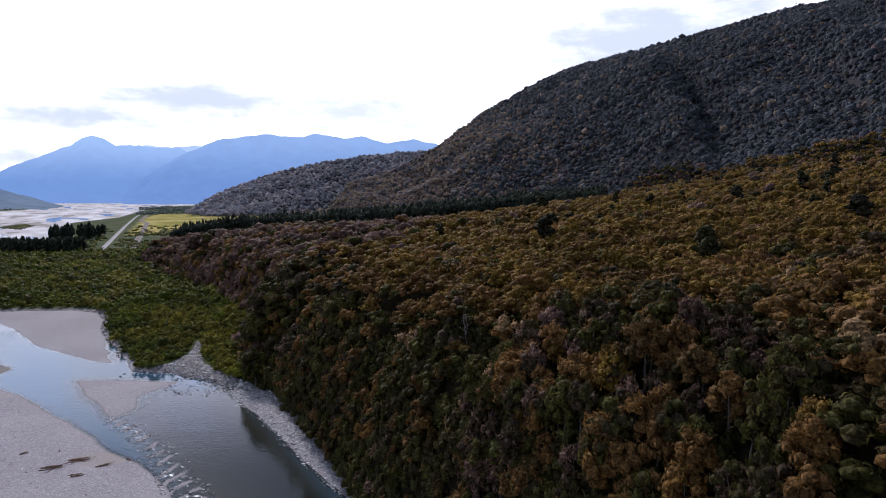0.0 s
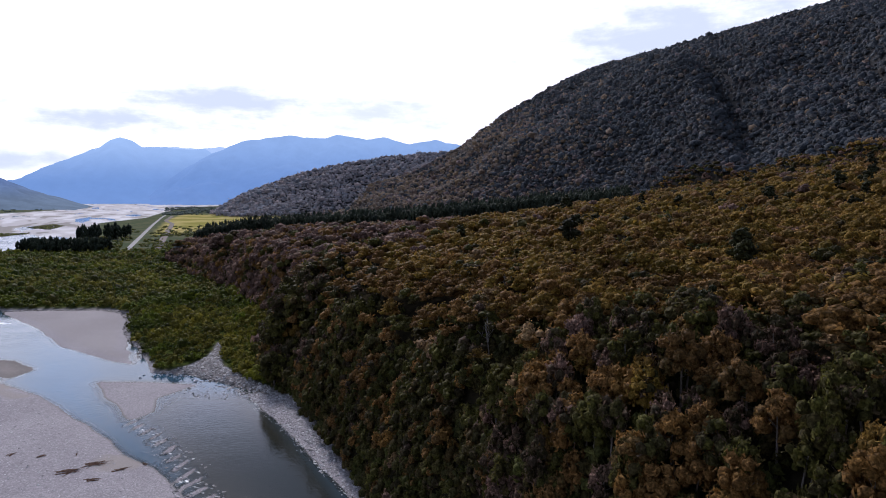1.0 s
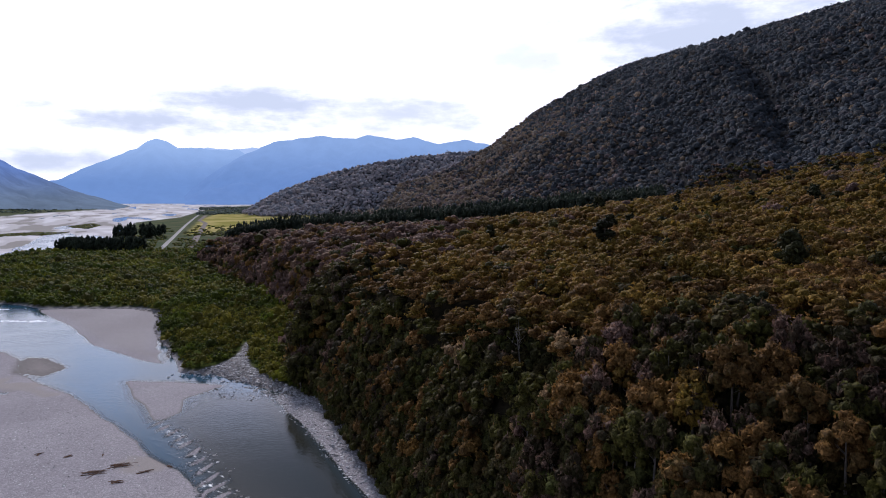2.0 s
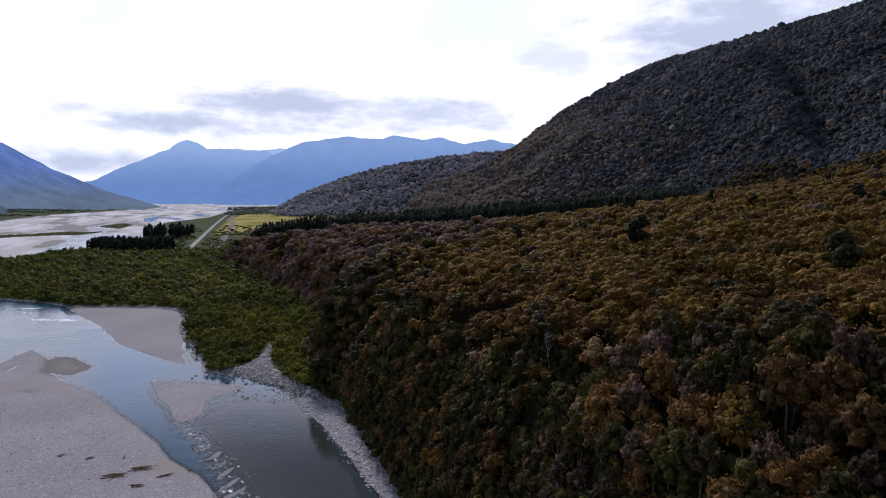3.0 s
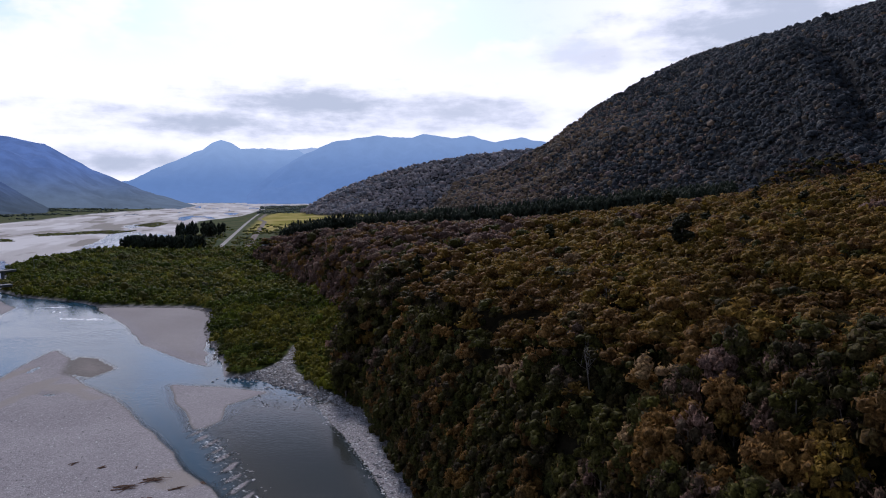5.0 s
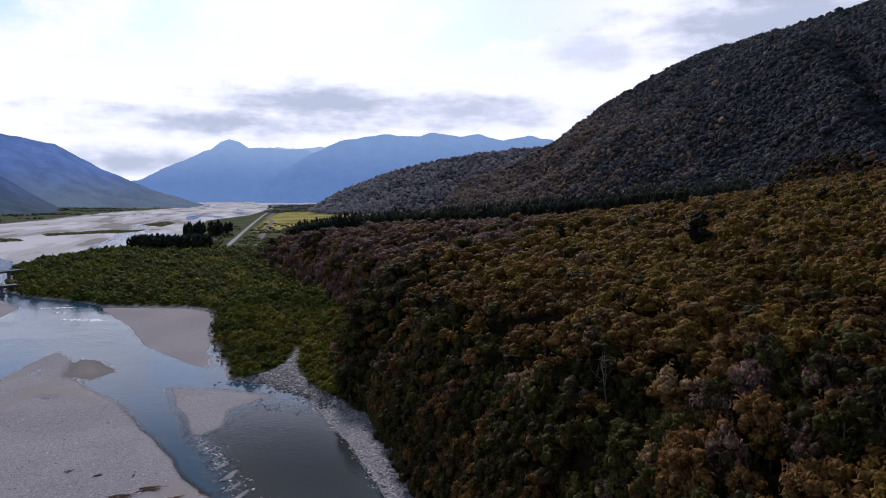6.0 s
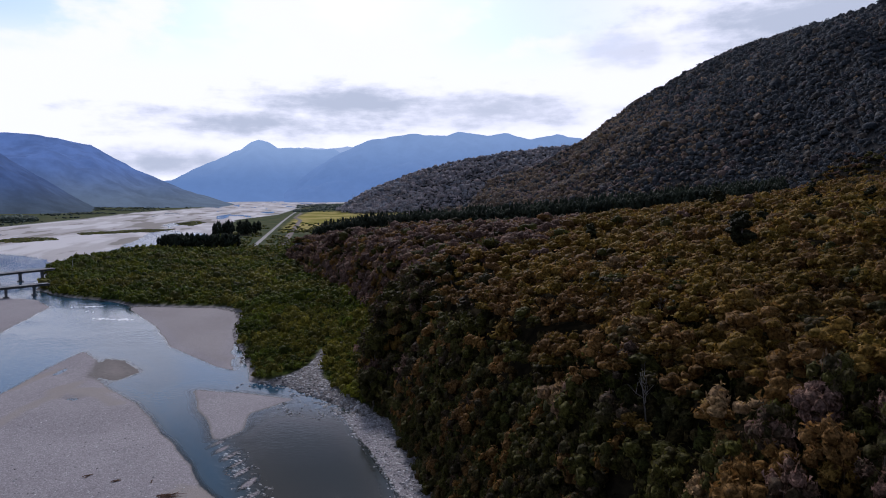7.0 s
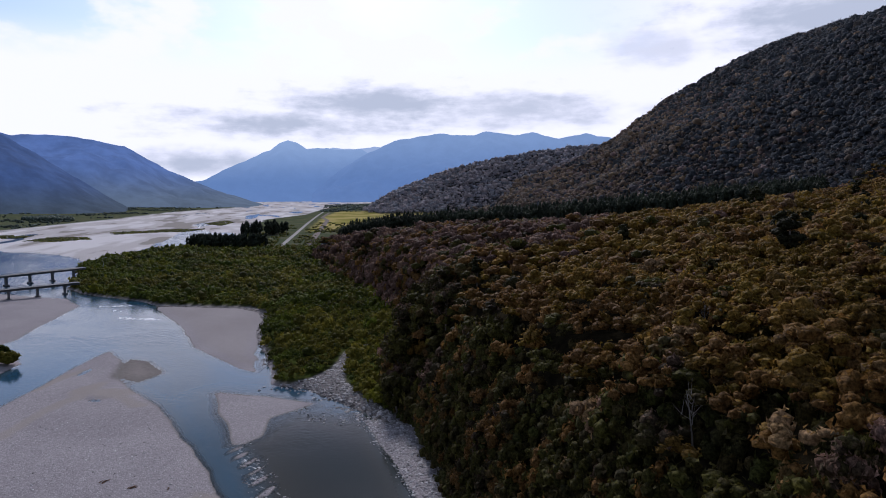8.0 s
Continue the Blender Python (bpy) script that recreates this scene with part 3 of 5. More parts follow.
def mesh_of(name, verts, faces, mat, values=None, smooth=False):
    """A mesh from arrays of corners and of triangles or quads, with float attributes on its corners."""
    verts, faces = np.asarray(verts, np.float32), np.asarray(faces, np.int32)
    mesh = bpy.data.meshes.new(name)
    mesh.vertices.add(len(verts))
    mesh.vertices.foreach_set("co", verts.ravel())
    mesh.loops.add(faces.size)
    mesh.loops.foreach_set("vertex_index", faces.ravel())
    mesh.polygons.add(len(faces))
    mesh.polygons.foreach_set("loop_start", np.arange(0, faces.size, faces.shape[1], dtype=np.int32))
    mesh.polygons.foreach_set("use_smooth", np.full(len(faces), smooth))
    for key, value in (values or {}).items():
        layer = mesh.attributes.new(key, "FLOAT", "POINT")
        layer.data.foreach_set("value", np.asarray(value, np.float32).ravel())
    mesh.materials.append(mat)
    mesh.update(calc_edges=True)
    return mesh


def sheet(name, radii, angles, mat, height, closed=False):
    """A sheet laid out on rings round the valley's middle."""
    rr, aa = np.meshgrid(radii, np.radians(angles), indexing="ij")
    x, y = EYE_X + rr * np.sin(aa), EYE_Y + rr * np.cos(aa)
    z, values = height(x, y)
    rows, cols = x.shape
    index = np.arange(rows * cols).reshape(rows, cols)
    nxt = np.roll(index, -1, 1) if closed else index[:, 1:]
    cur = index if closed else index[:, :-1]
    faces = np.stack([cur[:-1], nxt[:-1], nxt[1:], cur[1:]], -1).reshape(-1, 4)
    return mesh_of(name, np.stack([x, y, z], -1).reshape(-1, 3), faces, mat, values, True)


ANGLES = np.concatenate([np.arange(-52, 44, 0.34), np.arange(44, 308, 4.0)])
RADII = np.concatenate([np.linspace(0.01, 88, 36), np.arange(90, 330, 1.4), np.geomspace(331, 1650, 165), np.geomspace(1670, 4900, 36)])
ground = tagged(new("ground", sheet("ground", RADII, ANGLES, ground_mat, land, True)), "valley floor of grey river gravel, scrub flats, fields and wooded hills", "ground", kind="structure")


POOL = [(-66, 178), (-44, 177), (-38, 166), (-26, 143), (-5, 100), (20, 50), (5, 50), (-34, 98), (-48, 124), (-62, 146), (-72, 157)]


def beside(x, y, ax, ay, bx, by):
    """Distance from a stretch of line in the plan."""
    t = np.clip(((x - ax) * (bx - ax) + (y - ay) * (by - ay)) / ((bx - ax) ** 2 + (by - ay) ** 2), 0, 1)
    return np.hypot(x - ax - t * (bx - ax), y - ay - t * (by - ay))


def water_height(x, y):
    z, _ = land(x, y)
    chute = np.minimum(beside(x, y, -71, 157, -50, 124), beside(x, y, -50, 124, -34, 96))
    rapid = np.maximum(0.25 - 0.25 * step(chute + 3 * (rough2(x / 6, y / 6, 19, 2) - 0.5), 0.8, 4.2), 0.8 * step(inside(x, y, [(-262, 336), (-214, 316), (-196, 306), (-205, 296), (-235, 300), (-275, 322)]), -4, 4))
    rapid = np.maximum(rapid, 0.5 * step(rough2(x / 26, y / 14, 17, 3), 0.30, 0.66) * step(y, 205, 250))
    crest = np.minimum(np.minimum(beside(x, y, -227, 303, -203, 313), beside(x, y, -196, 280, -176, 279)), beside(x, y, -214, 296, -204, 293) + 1)
    crest = np.minimum(crest, beside(x, y, -146, 214, -136, 197) + 1.6)
    return np.zeros(np.shape(x)), {"depth": -z, "rapid": np.maximum(rapid * 0.9, 0.12 * step(np.hypot(x, y), 420, 600)), "foam": np.maximum(0.60 * step(inside(x, y, RIFFLE), -2, 1.5), 1 - step(crest + 5 * (rough2(x / 6, y / 6, 23, 3) - 0.45), 0.6, 3.4)), "silt": 1 - step(inside(x, y, POOL), -4, 5)}


river = tagged(new("water", sheet("water", np.concatenate([np.arange(60, 400, 1.5), np.geomspace(402, 3600, 70)]), np.arange(-76, 20, 0.5), water_mat, water_height)),
               "cold milky-blue river water in braided shallow channels", "river", kind="structure")


def layer_sheet(name, azimuths, elevations, near, far_edge, mat, rough_m, ragged, seed):
    """A mountain front between two distances whose skyline follows the given angles from the valley's middle."""
    s, aa = np.meshgrid(np.linspace(0, 1, 30), np.arange(azimuths[0], azimuths[-1], 0.12), indexing="ij")
    rr = near + s * (far_edge - near)
    el = np.interp(aa, azimuths, elevations) + ragged * (rough2(aa * 1.3, 0 * aa, seed, 4) - 0.5)
    x, y = EYE_X + rr * np.sin(np.radians(aa)), EYE_Y + rr * np.cos(np.radians(aa))
    ridge = EYE_Z + far_edge * np.tan(np.radians(el))
    lumps = rough2(x / 300, y / 300, seed + 1, 5) - 0.5
    z = -5 + np.maximum(ridge + 5, 0) * s ** 0.95 + lumps * rough_m * np.sin(np.pi * s) * step(ridge, 10, 120)
    rows, cols = x.shape
    index = np.arange(rows * cols).reshape(rows, cols)
    faces = np.stack([index[:-1, :-1], index[:-1, 1:], index[1:, 1:], index[1:, :-1]], -1).reshape(-1, 4)
    return mesh_of(name, np.stack([x, y, z], -1).reshape(-1, 3), faces, mat, None, True)


def backdrop(mesh, label):
    tagged(new("backdrop", mesh), label, "mountains", kind="structure")


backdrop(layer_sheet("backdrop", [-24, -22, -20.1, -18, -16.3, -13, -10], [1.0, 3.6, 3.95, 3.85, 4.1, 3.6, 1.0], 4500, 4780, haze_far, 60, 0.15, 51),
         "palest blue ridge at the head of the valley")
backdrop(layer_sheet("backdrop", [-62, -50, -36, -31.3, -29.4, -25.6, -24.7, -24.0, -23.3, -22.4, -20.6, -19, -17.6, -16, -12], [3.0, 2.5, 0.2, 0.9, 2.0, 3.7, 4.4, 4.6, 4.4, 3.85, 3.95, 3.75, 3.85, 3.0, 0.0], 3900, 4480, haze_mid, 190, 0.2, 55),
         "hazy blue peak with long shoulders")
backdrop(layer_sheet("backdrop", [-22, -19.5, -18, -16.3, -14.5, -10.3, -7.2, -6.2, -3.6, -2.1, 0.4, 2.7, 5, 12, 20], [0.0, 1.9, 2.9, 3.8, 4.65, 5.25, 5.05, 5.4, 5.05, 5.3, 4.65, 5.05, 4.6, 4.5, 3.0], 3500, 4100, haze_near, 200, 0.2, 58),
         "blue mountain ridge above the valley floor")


WEST_AZ = [-80, -60, -45.5, -44.5, -43, -40.4, -37, -34, -30.4, -27.2, -25.5]
WEST_EL = [6, 5.5, 4.6, 4.4, 4.5, 4.4, 3.8, 2.0, 0.3, -0.75, -1.2]
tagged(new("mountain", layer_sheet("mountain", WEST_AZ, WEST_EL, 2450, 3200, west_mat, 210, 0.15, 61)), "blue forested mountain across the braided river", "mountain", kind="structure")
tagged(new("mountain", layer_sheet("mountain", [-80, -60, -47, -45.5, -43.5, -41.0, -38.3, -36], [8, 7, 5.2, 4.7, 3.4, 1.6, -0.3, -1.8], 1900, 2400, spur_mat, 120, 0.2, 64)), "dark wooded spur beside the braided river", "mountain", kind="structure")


# ---------------------------------------------------------------- foliage kit
rng = np.random.default_rng(4)


def ball(rounds):
    bm = bmesh.new()
    bmesh.ops.create_icosphere(bm, subdivisions=rounds, radius=1.0)
    bm.verts.index_update()
    out = np.array([v.co for v in bm.verts]), np.array([[v.index for v in f.verts] for f in bm.faces])
    bm.free()
    return out


BALLS = {k: ball(k) for k in (1, 2)}  # 20 and 80 faces


upper = [f for f in BALLS[1][1] if BALLS[1][0][f, 2].mean() > -0.6]
BALLS["dome"] = (BALLS[1][0], np.array(upper))  # 15 faces, open underneath where nobody looks


SPRIG = 8.0  # added to a corner's tint where it belongs to a loose sprig


def foliage(tint, hues=None):
    """The float attributes of a foliage mesh; hues is the span over which single trees differ."""
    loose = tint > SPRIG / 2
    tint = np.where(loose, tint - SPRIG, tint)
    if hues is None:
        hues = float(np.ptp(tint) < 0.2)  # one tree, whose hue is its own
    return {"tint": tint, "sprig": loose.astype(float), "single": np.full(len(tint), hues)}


def directions(count, low):
    """Unit vectors spread over the part of a sphere above low."""
    z = rng.uniform(low, 1, count)
    a = rng.uniform(0, 2 * np.pi, count)
    s = np.sqrt(1 - z * z)
    return np.stack([s * np.cos(a), s * np.sin(a), z], -1)


def crown_arrays(clumps, leaves, leaf, rounds=1, spread=1.0, flat=0.75, low=-0.25, clump=0.45, tris=False, uneven=0.36):
    """A crown one wide and one high of leaf clumps: a lumpy core in each and loose sprigs round it."""
    verts, faces, tint, count = [], [], [], 0
    centres = directions(clumps, low) * np.array([spread, spread, flat]) * rng.uniform(0.45, 0.8, (clumps, 1))
    bv, bf = BALLS[rounds]
    for c in centres:
        size = clump * rng.uniform(0.75, 1.25)
        core = bv * size * (1 - uneven / 2 + uneven * rng.random((len(bv), 1))) * (1, 1, 0.8) * 0.86 + c
        verts.append(core)
        faces.append(bf + count)
        shade = rng.uniform(-0.035, 0.035)
        tint.append(np.full(len(core), shade))
        count += len(core)
        if not leaves:
            continue
        out = directions(leaves, -0.45)
        at = c + out * size * rng.uniform(0.8, 1.12, (leaves, 1)) * (1, 1, 0.85)
        lean = out + 0.9 * rng.normal(size=out.shape)
        lean /= np.linalg.norm(lean, axis=1)[:, None]
        side = np.cross(lean, rng.normal(size=out.shape))
        side /= np.linalg.norm(side, axis=1)[:, None]
        other = np.cross(lean, side)
        s = leaf * rng.uniform(0.6, 1.3, (leaves, 1))
        if tris:
            quad = np.stack([at - s * side, at + s * side * 0.8 + s * other * 0.5, at + s * other * 1.1], 1)
            base = np.arange(leaves)[:, None] * 3
            faces.append(base + [[0, 1, 2]] + count)
        else:
            quad = np.stack([at - s * side, at - 0.55 * s * other, at + s * side, at + 0.55 * s * other + 0.2 * s * lean], 1)
            base = np.arange(leaves)[:, None] * 4
            faces.append(np.concatenate([base + [[0, 1, 2]], base + [[0, 2, 3]]]) + count)
        verts.append(quad.reshape(-1, 3))
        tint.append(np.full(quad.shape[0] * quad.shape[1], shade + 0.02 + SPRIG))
        count += quad.shape[0] * quad.shape[1]
    return np.concatenate(verts), np.concatenate(faces), np.concatenate(tint)


def tube(points, radii, sides=6):
    """A tapered stem along points."""
    points, radii = np.asarray(points, float), np.asarray(radii, float)
    angle = np.linspace(0, 2 * np.pi, sides, endpoint=False)
    verts = np.concatenate([p + r * np.stack([np.cos(angle), np.sin(angle), 0 * angle], -1) for p, r in zip(points, radii)])
    faces = []
    for k in range(len(points) - 1):
        for s in range(sides):
            a, b = k * sides + s, k * sides + (s + 1) % sides
            faces += [[a, b, b + sides], [a, b + sides, a + sides]]
    return verts, np.array(faces)


def joined(pieces):
    verts, faces, count = [], [], 0
    for v, f in pieces:
        verts.append(v)
        faces.append(f + count)
        count += len(v)
    return np.concatenate(verts), np.concatenate(faces)


def trunk_arrays(height, radius, limbs, reach):
    """A leaning trunk with rising limbs."""
    bend = rng.uniform(-0.5, 0.5, 2)
    line = [(bend[0] * t * t, bend[1] * t * t, height * t - 1.2 * (t == 0)) for t in (0, 0.35, 0.7, 1.0)]
    pieces = [tube(line, radius * np.array([1.2, 0.9, 0.6, 0.25]))]
    for k in range(limbs):
        t = rng.uniform(0.45, 0.8)
        root = np.array([bend[0] * t * t, bend[1] * t * t, height * t])
        way = np.array([*rng.normal(size=2), 0.0])
        way = way / np.linalg.norm(way) * reach * rng.uniform(0.6, 1.0) + (0, 0, reach * rng.uniform(0.5, 1.1))
        pieces.append(tube([root, root + 0.5 * way + (0, 0, -0.1 * reach), root + way], radius * np.array([0.45, 0.3, 0.1]), 5))
    return joined(pieces)


def scattered(templates, at, width, height, tints):
    """Copies of crown templates at places, sizes and tints, as one set of arrays."""
    verts, faces, tint, count = [], [], [], 0
    kind = rng.integers(0, len(templates), len(at))
    turn = rng.uniform(0, 2 * np.pi, len(at))
    for k, (tv, tf, tt) in enumerate(templates):
        some = np.flatnonzero(kind == k)
        if not len(some):
            continue
        c, s = np.cos(turn[some])[:, None], np.sin(turn[some])[:, None]
        x = (tv[:, 0] * c - tv[:, 1] * s) * width[some, None] + at[some, 0, None]
        y = (tv[:, 0] * s + tv[:, 1] * c) * width[some, None] + at[some, 1, None]
        z = tv[:, 2] * height[some, None] + at[some, 2, None]
        verts.append(np.stack([x, y, z], -1).reshape(-1, 3))
        faces.append((tf[None] + (np.arange(len(some)) * len(tv))[:, None, None] + count).reshape(-1, 3))
        tint.append((tt[None] + tints[some, None]).ravel())
        count += len(some) * len(tv)
    return np.concatenate(verts), np.concatenate(faces), np.concatenate(tint)


def sown(x0, x1, y0, y1, gap, jitter=0.42):
    """Places on a loosened grid."""
    gx, gy = np.meshgrid(np.arange(x0, x1, gap), np.arange(y0, y1, gap))
    gx = gx + (np.arange(gx.shape[0]) % 2)[:, None] * gap / 2
    return (gx + rng.uniform(-jitter, jitter, gx.shape) * gap).ravel(), (gy + rng.uniform(-jitter, jitter, gy.shape) * gap).ravel()


def part(name, mesh, parent, label=""):
    ob = new(name, mesh)
    ob.parent = parent
    return tagged(ob, label)


# ---------------------------------------------------------------- forest on the terrace
def near_tree_meshes(kinds, tall_range, wide_range, high_range, low):
    """Crown and trunk meshes, one for each sector of hues (start, span)."""
    out = []
    for start, hues in kinds:
        v, f, t = crown_arrays(30, 14, 0.12, "dome", 1.0, 0.9, low, 0.28, True)
        w, h, tall = rng.uniform(*wide_range), rng.uniform(*high_range), rng.uniform(*tall_range)
        crown = mesh_of("crown", v * (w, w, h) + (0, 0, tall), f, leaf_forest, foliage(t + start + 0.04, hues), True)
        tv, tf = trunk_arrays(tall + 0.8, 0.13, 4, 1.4)
        out.append((crown, mesh_of("trunk", tv, tf, bark, None, True)))
    return out


GOLD, RUSSET, DEEP, MAUVE, FROST = (0.0, 0.24), (0.29, 0.19), (0.52, 0.15), (0.73, 0.14), (0.91, 0.06)


def wood_hues(x, y, edge):
    """Tree hues by place, species and painted light together: gold on the open terrace, deep green on the bluff, mauve
    grey on the spur behind.
    """
    kinds = np.array([GOLD, RUSSET, DEEP, MAUVE, FROST])
    shares = np.tile([0.47, 0.31, 0.13, 0.0, 0.09], (len(x), 1))
    # the open terrace's patch of sun is painted as a larger gold share
    shares[(edge > 30) & (y > 95)] = (0.66, 0.18, 0.08, 0.04, 0.04)
    shares[edge < 15] = (0.26, 0.36, 0.28, 0.02, 0.08)
    shares[(edge < 9) & (y > 55)] = (0.09, 0.24, 0.61, 0.02, 0.04)
    shares[(x < 12 + 0.12 * (y - 215)) & (y > 215)] = (0.06, 0.24, 0.12, 0.54, 0.04)
    shares[(x < -22) & (y > 172) & (y < 216)] = (0.14, 0.10, 0.76, 0.0, 0.0)
    # nearest trees: shade put into their hues as extra deep green
    shares[(y < 75) & (edge < 30)] = (0.14, 0.27, 0.53, 0.0, 0.06)
    shares[(y < 48) & (edge < 30)] = (0.10, 0.30, 0.55, 0.0, 0.05)
    # towards the hill the wood turns darker and greyer
    climb = land(x, y)[1]["climb"]
    hillward = rng.random(len(x)) < 0.62 * step(climb + 0.25 * (rough2(x / 35, y / 35, 69, 3) - 0.5), -0.42, 0.04)
    shares[hillward & (x > 0)] = (0.05, 0.22, 0.38, 0.33, 0.02)
    # neighbours tend to be of one kind
    draw = np.clip(0.68 * rng.random(len(x)) + 0.32 * np.clip(2.2 * rough2(x / 11, y / 11, 67, 3) - 0.6, 0, 1), 0, 0.999)
    kind = (draw[:, None] > np.cumsum(shares, 1)).sum(1).clip(0, 4)
    return kind, kinds[kind, 0] + kinds[kind, 1] * rng.random(len(x))


def along_bluff(gap, rows_gap, top_share):
    """Places on the steep face, spaced evenly along it and up it."""
    line = np.array([p for p in TERRACE if -60 < p[1] < 430 and p[0] < 61], float)
    out = []
    for a0, b0 in zip(line, line[1:]):
        length = np.hypot(*(b0 - a0))
        inward = np.array([(b0 - a0)[1], -(b0 - a0)[0]]) / length
        count = max(1, int(length / gap * 36 * top_share / rows_gap))
        t, up = rng.random(count), rng.random(count) * top_share
        wide = np.where((a0[1] > 155) & (a0[1] < 350), 2.3, 1.0)
        out.append(a0 + (b0 - a0) * t[:, None] + inward * (np.interp(up, FACE_UP, FACE_IN) * wide)[:, None])
    x, y = np.concatenate(out).T
    z, info = land(x, y)
    az, far = polar(x, y)
    keep = (info["terrace"] > -1.5) & (az > -42) & (az < 68)
    return x[keep], y[keep], z[keep], info["terrace"][keep]


def terrace_trees():
    x, y = sown(-60, 290, -10, 160, 2.75)
    z, info = land(x, y)
    az, far = polar(x, y)
    keep = (info["terrace"] > 5.5) & (az > -48) & (az < 68) & (far > 20)
    top = np.stack([x, y, z, info["terrace"]], -1)[keep]
    spots = np.concatenate([top, np.stack(along_bluff(2.3, 3.2, 0.80), -1)])
    order = np.argsort(np.hypot(spots[:, 0] - 19, 0.8 * (spots[:, 1] - 51)))  # the stretch that the flight passes nearest
    return spots[order]


def build_terrace_forest():
    spots = terrace_trees()
    near, rest = spots[:300], spots[300:]
    groups = [near_tree_meshes([GOLD, RUSSET, DEEP, MAUVE, FROST, GOLD, RUSSET, DEEP, MAUVE, FROST], (4.8, 6.6), (1.9, 2.5), (2.6, 3.4), -0.85), near_tree_meshes([GOLD, RUSSET, DEEP, MAUVE, FROST], (2.6, 3.6), (1.7, 2.2), (2.7, 3.5), -0.9)]
    labels = ["broadleaf forest tree with a domed brown-green crown on the terrace", "broadleaf forest tree with a deep hanging crown on the bluff"]
    bases = []
    for label, shapes in zip(labels, groups):
        made = []
        for crown, trunk in shapes:
            tree = tagged(new("tree"), label, "tree", "forest trees on the terrace")
            part("trunk", trunk, tree, "pale grey bark")
            part("crown", crown, tree, "dense olive and brown foliage")
            made.append([tree, False])
        bases.append(made)
    kinds, _ = wood_hues(near[:, 0], near[:, 1], near[:, 3])
    for k, (x, y, z, edge) in enumerate(near):
        m = pose(x, y, z - 0.2, rng.uniform(-7, 7), rng.uniform(-7, 7), rng.uniform(0, 360))
        size = rng.uniform(0.68, 1.12)
        choice = bases[1 if edge < 6 else 0]
        slot = choice[kinds[k] + 5 * (k % 2) if len(choice) > 5 else kinds[k]]
        for spare in choice:
            if k >= len(near) - 40 and not spare[1]:
                slot = spare
        if slot[1]:
            copy_thing(slot[0], m).scale = (size,) * 3
        else:
            slot[0].matrix_basis, slot[1] = m @ Matrix.Diagonal((size, size, size, 1)), True
    # farther trees of the same wood
    x, y = sown(-240, 360, 160, 520, 4.7)
    z, info = land(x, y)
    az, far = polar(x, y)
    keep = (info["terrace"] > 1.0) & (az > -36) & (az < 46) & (info["climb"] < 0.02 + 0.09 * rough2(x / 40, y / 40, 93, 3))
    rest = np.concatenate([rest, np.stack([x, y, z, info["terrace"]], -1)[keep]])
    coarse = rest[:, 1] > 150
    size = (0.62 + 0.5 * rng.random(len(rest)) + 0.35 * (rng.random(len(rest)) > 0.9)) * np.interp(rest[:, 1], [60, 155, 175, 300], [0.84, 0.98, 1.16, 1.3])
    slope = rest[:, 3] < 9
    high = np.where(slope, rng.uniform(2.0, 3.6, len(rest)), rng.uniform(4.2, 7.4, len(rest)) + 3.0 * (rough2(rest[:, 0] / 9, rest[:, 1] / 9, 63, 2) - 0.5)) * np.interp(rest[:, 1], [170, 280], [1.0, 0.82])
    at = rest[:, :3] + np.stack([0 * high, 0 * high, high], -1)
    tints = wood_hues(rest[:, 0], rest[:, 1], rest[:, 3])[1]
    size = size * np.where((rest[:, 0] < 12 + 0.12 * (rest[:, 1] - 215)) & (rest[:, 1] > 215), 1.25, 1.0)
    wide, deep = np.where(slope, 2.3, 2.75) * size, np.where(slope, 3.3, 2.5) * size
    made = []
    for some, templates in ((~coarse, [crown_arrays(8, 8, 0.15, "dome", 1.0, 0.85, -0.4, 0.37, True) for _ in range(10)]), (coarse, [crown_arrays(3, 4, 0.26, "dome", 1.0, 0.85, -0.1, 0.54, True) for _ in range(16)])):
        made.append(scattered(templates, at[some], wide[some], deep[some], tints[some]))
    (va, fa, ta), (vb, fb, tb) = made
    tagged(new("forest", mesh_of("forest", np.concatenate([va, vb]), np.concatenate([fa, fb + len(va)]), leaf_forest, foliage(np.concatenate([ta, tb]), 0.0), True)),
           "dense mixed broadleaf forest covering the terrace", "forest", kind="stuff")
    # shrubs that fill the steep face down to the stones and stand between the trees above it
    bx, by, bz, _ = (np.concatenate(pair) for pair in zip(along_bluff(1.6, 2.4, 0.95), along_bluff(0.6, 3.0, 0.12)))
    x, y = sown(-40, 110, -10, 120, 2.4)
    z, info = land(x, y)
    az, far = polar(x, y)
    keep = (info["terrace"] > 4) & (far < 115) & (az > -40) & (az < 68)
    at = np.concatenate([np.stack([bx, by, bz], -1), np.stack([x, y, z], -1)[keep]])
    size = rng.uniform(0.6, 1.25, len(at))
    bushes = [crown_arrays(2, 7, 0.27, "dome", 1.0, 0.85, -0.2, 0.5, True) for _ in range(8)]
    v2, f2, t2 = scattered(bushes, at + (0, 0, 0.9), 1.5 * size, 2.3 * size, rng.random(len(at)))
    tagged(new("undergrowth", mesh_of("undergrowth", v2, f2, leaf_under, foliage(t2, 0.0), True)), "dark green shrubs and ferns covering the steep bluff", "undergrowth", kind="stuff")


build_terrace_forest()


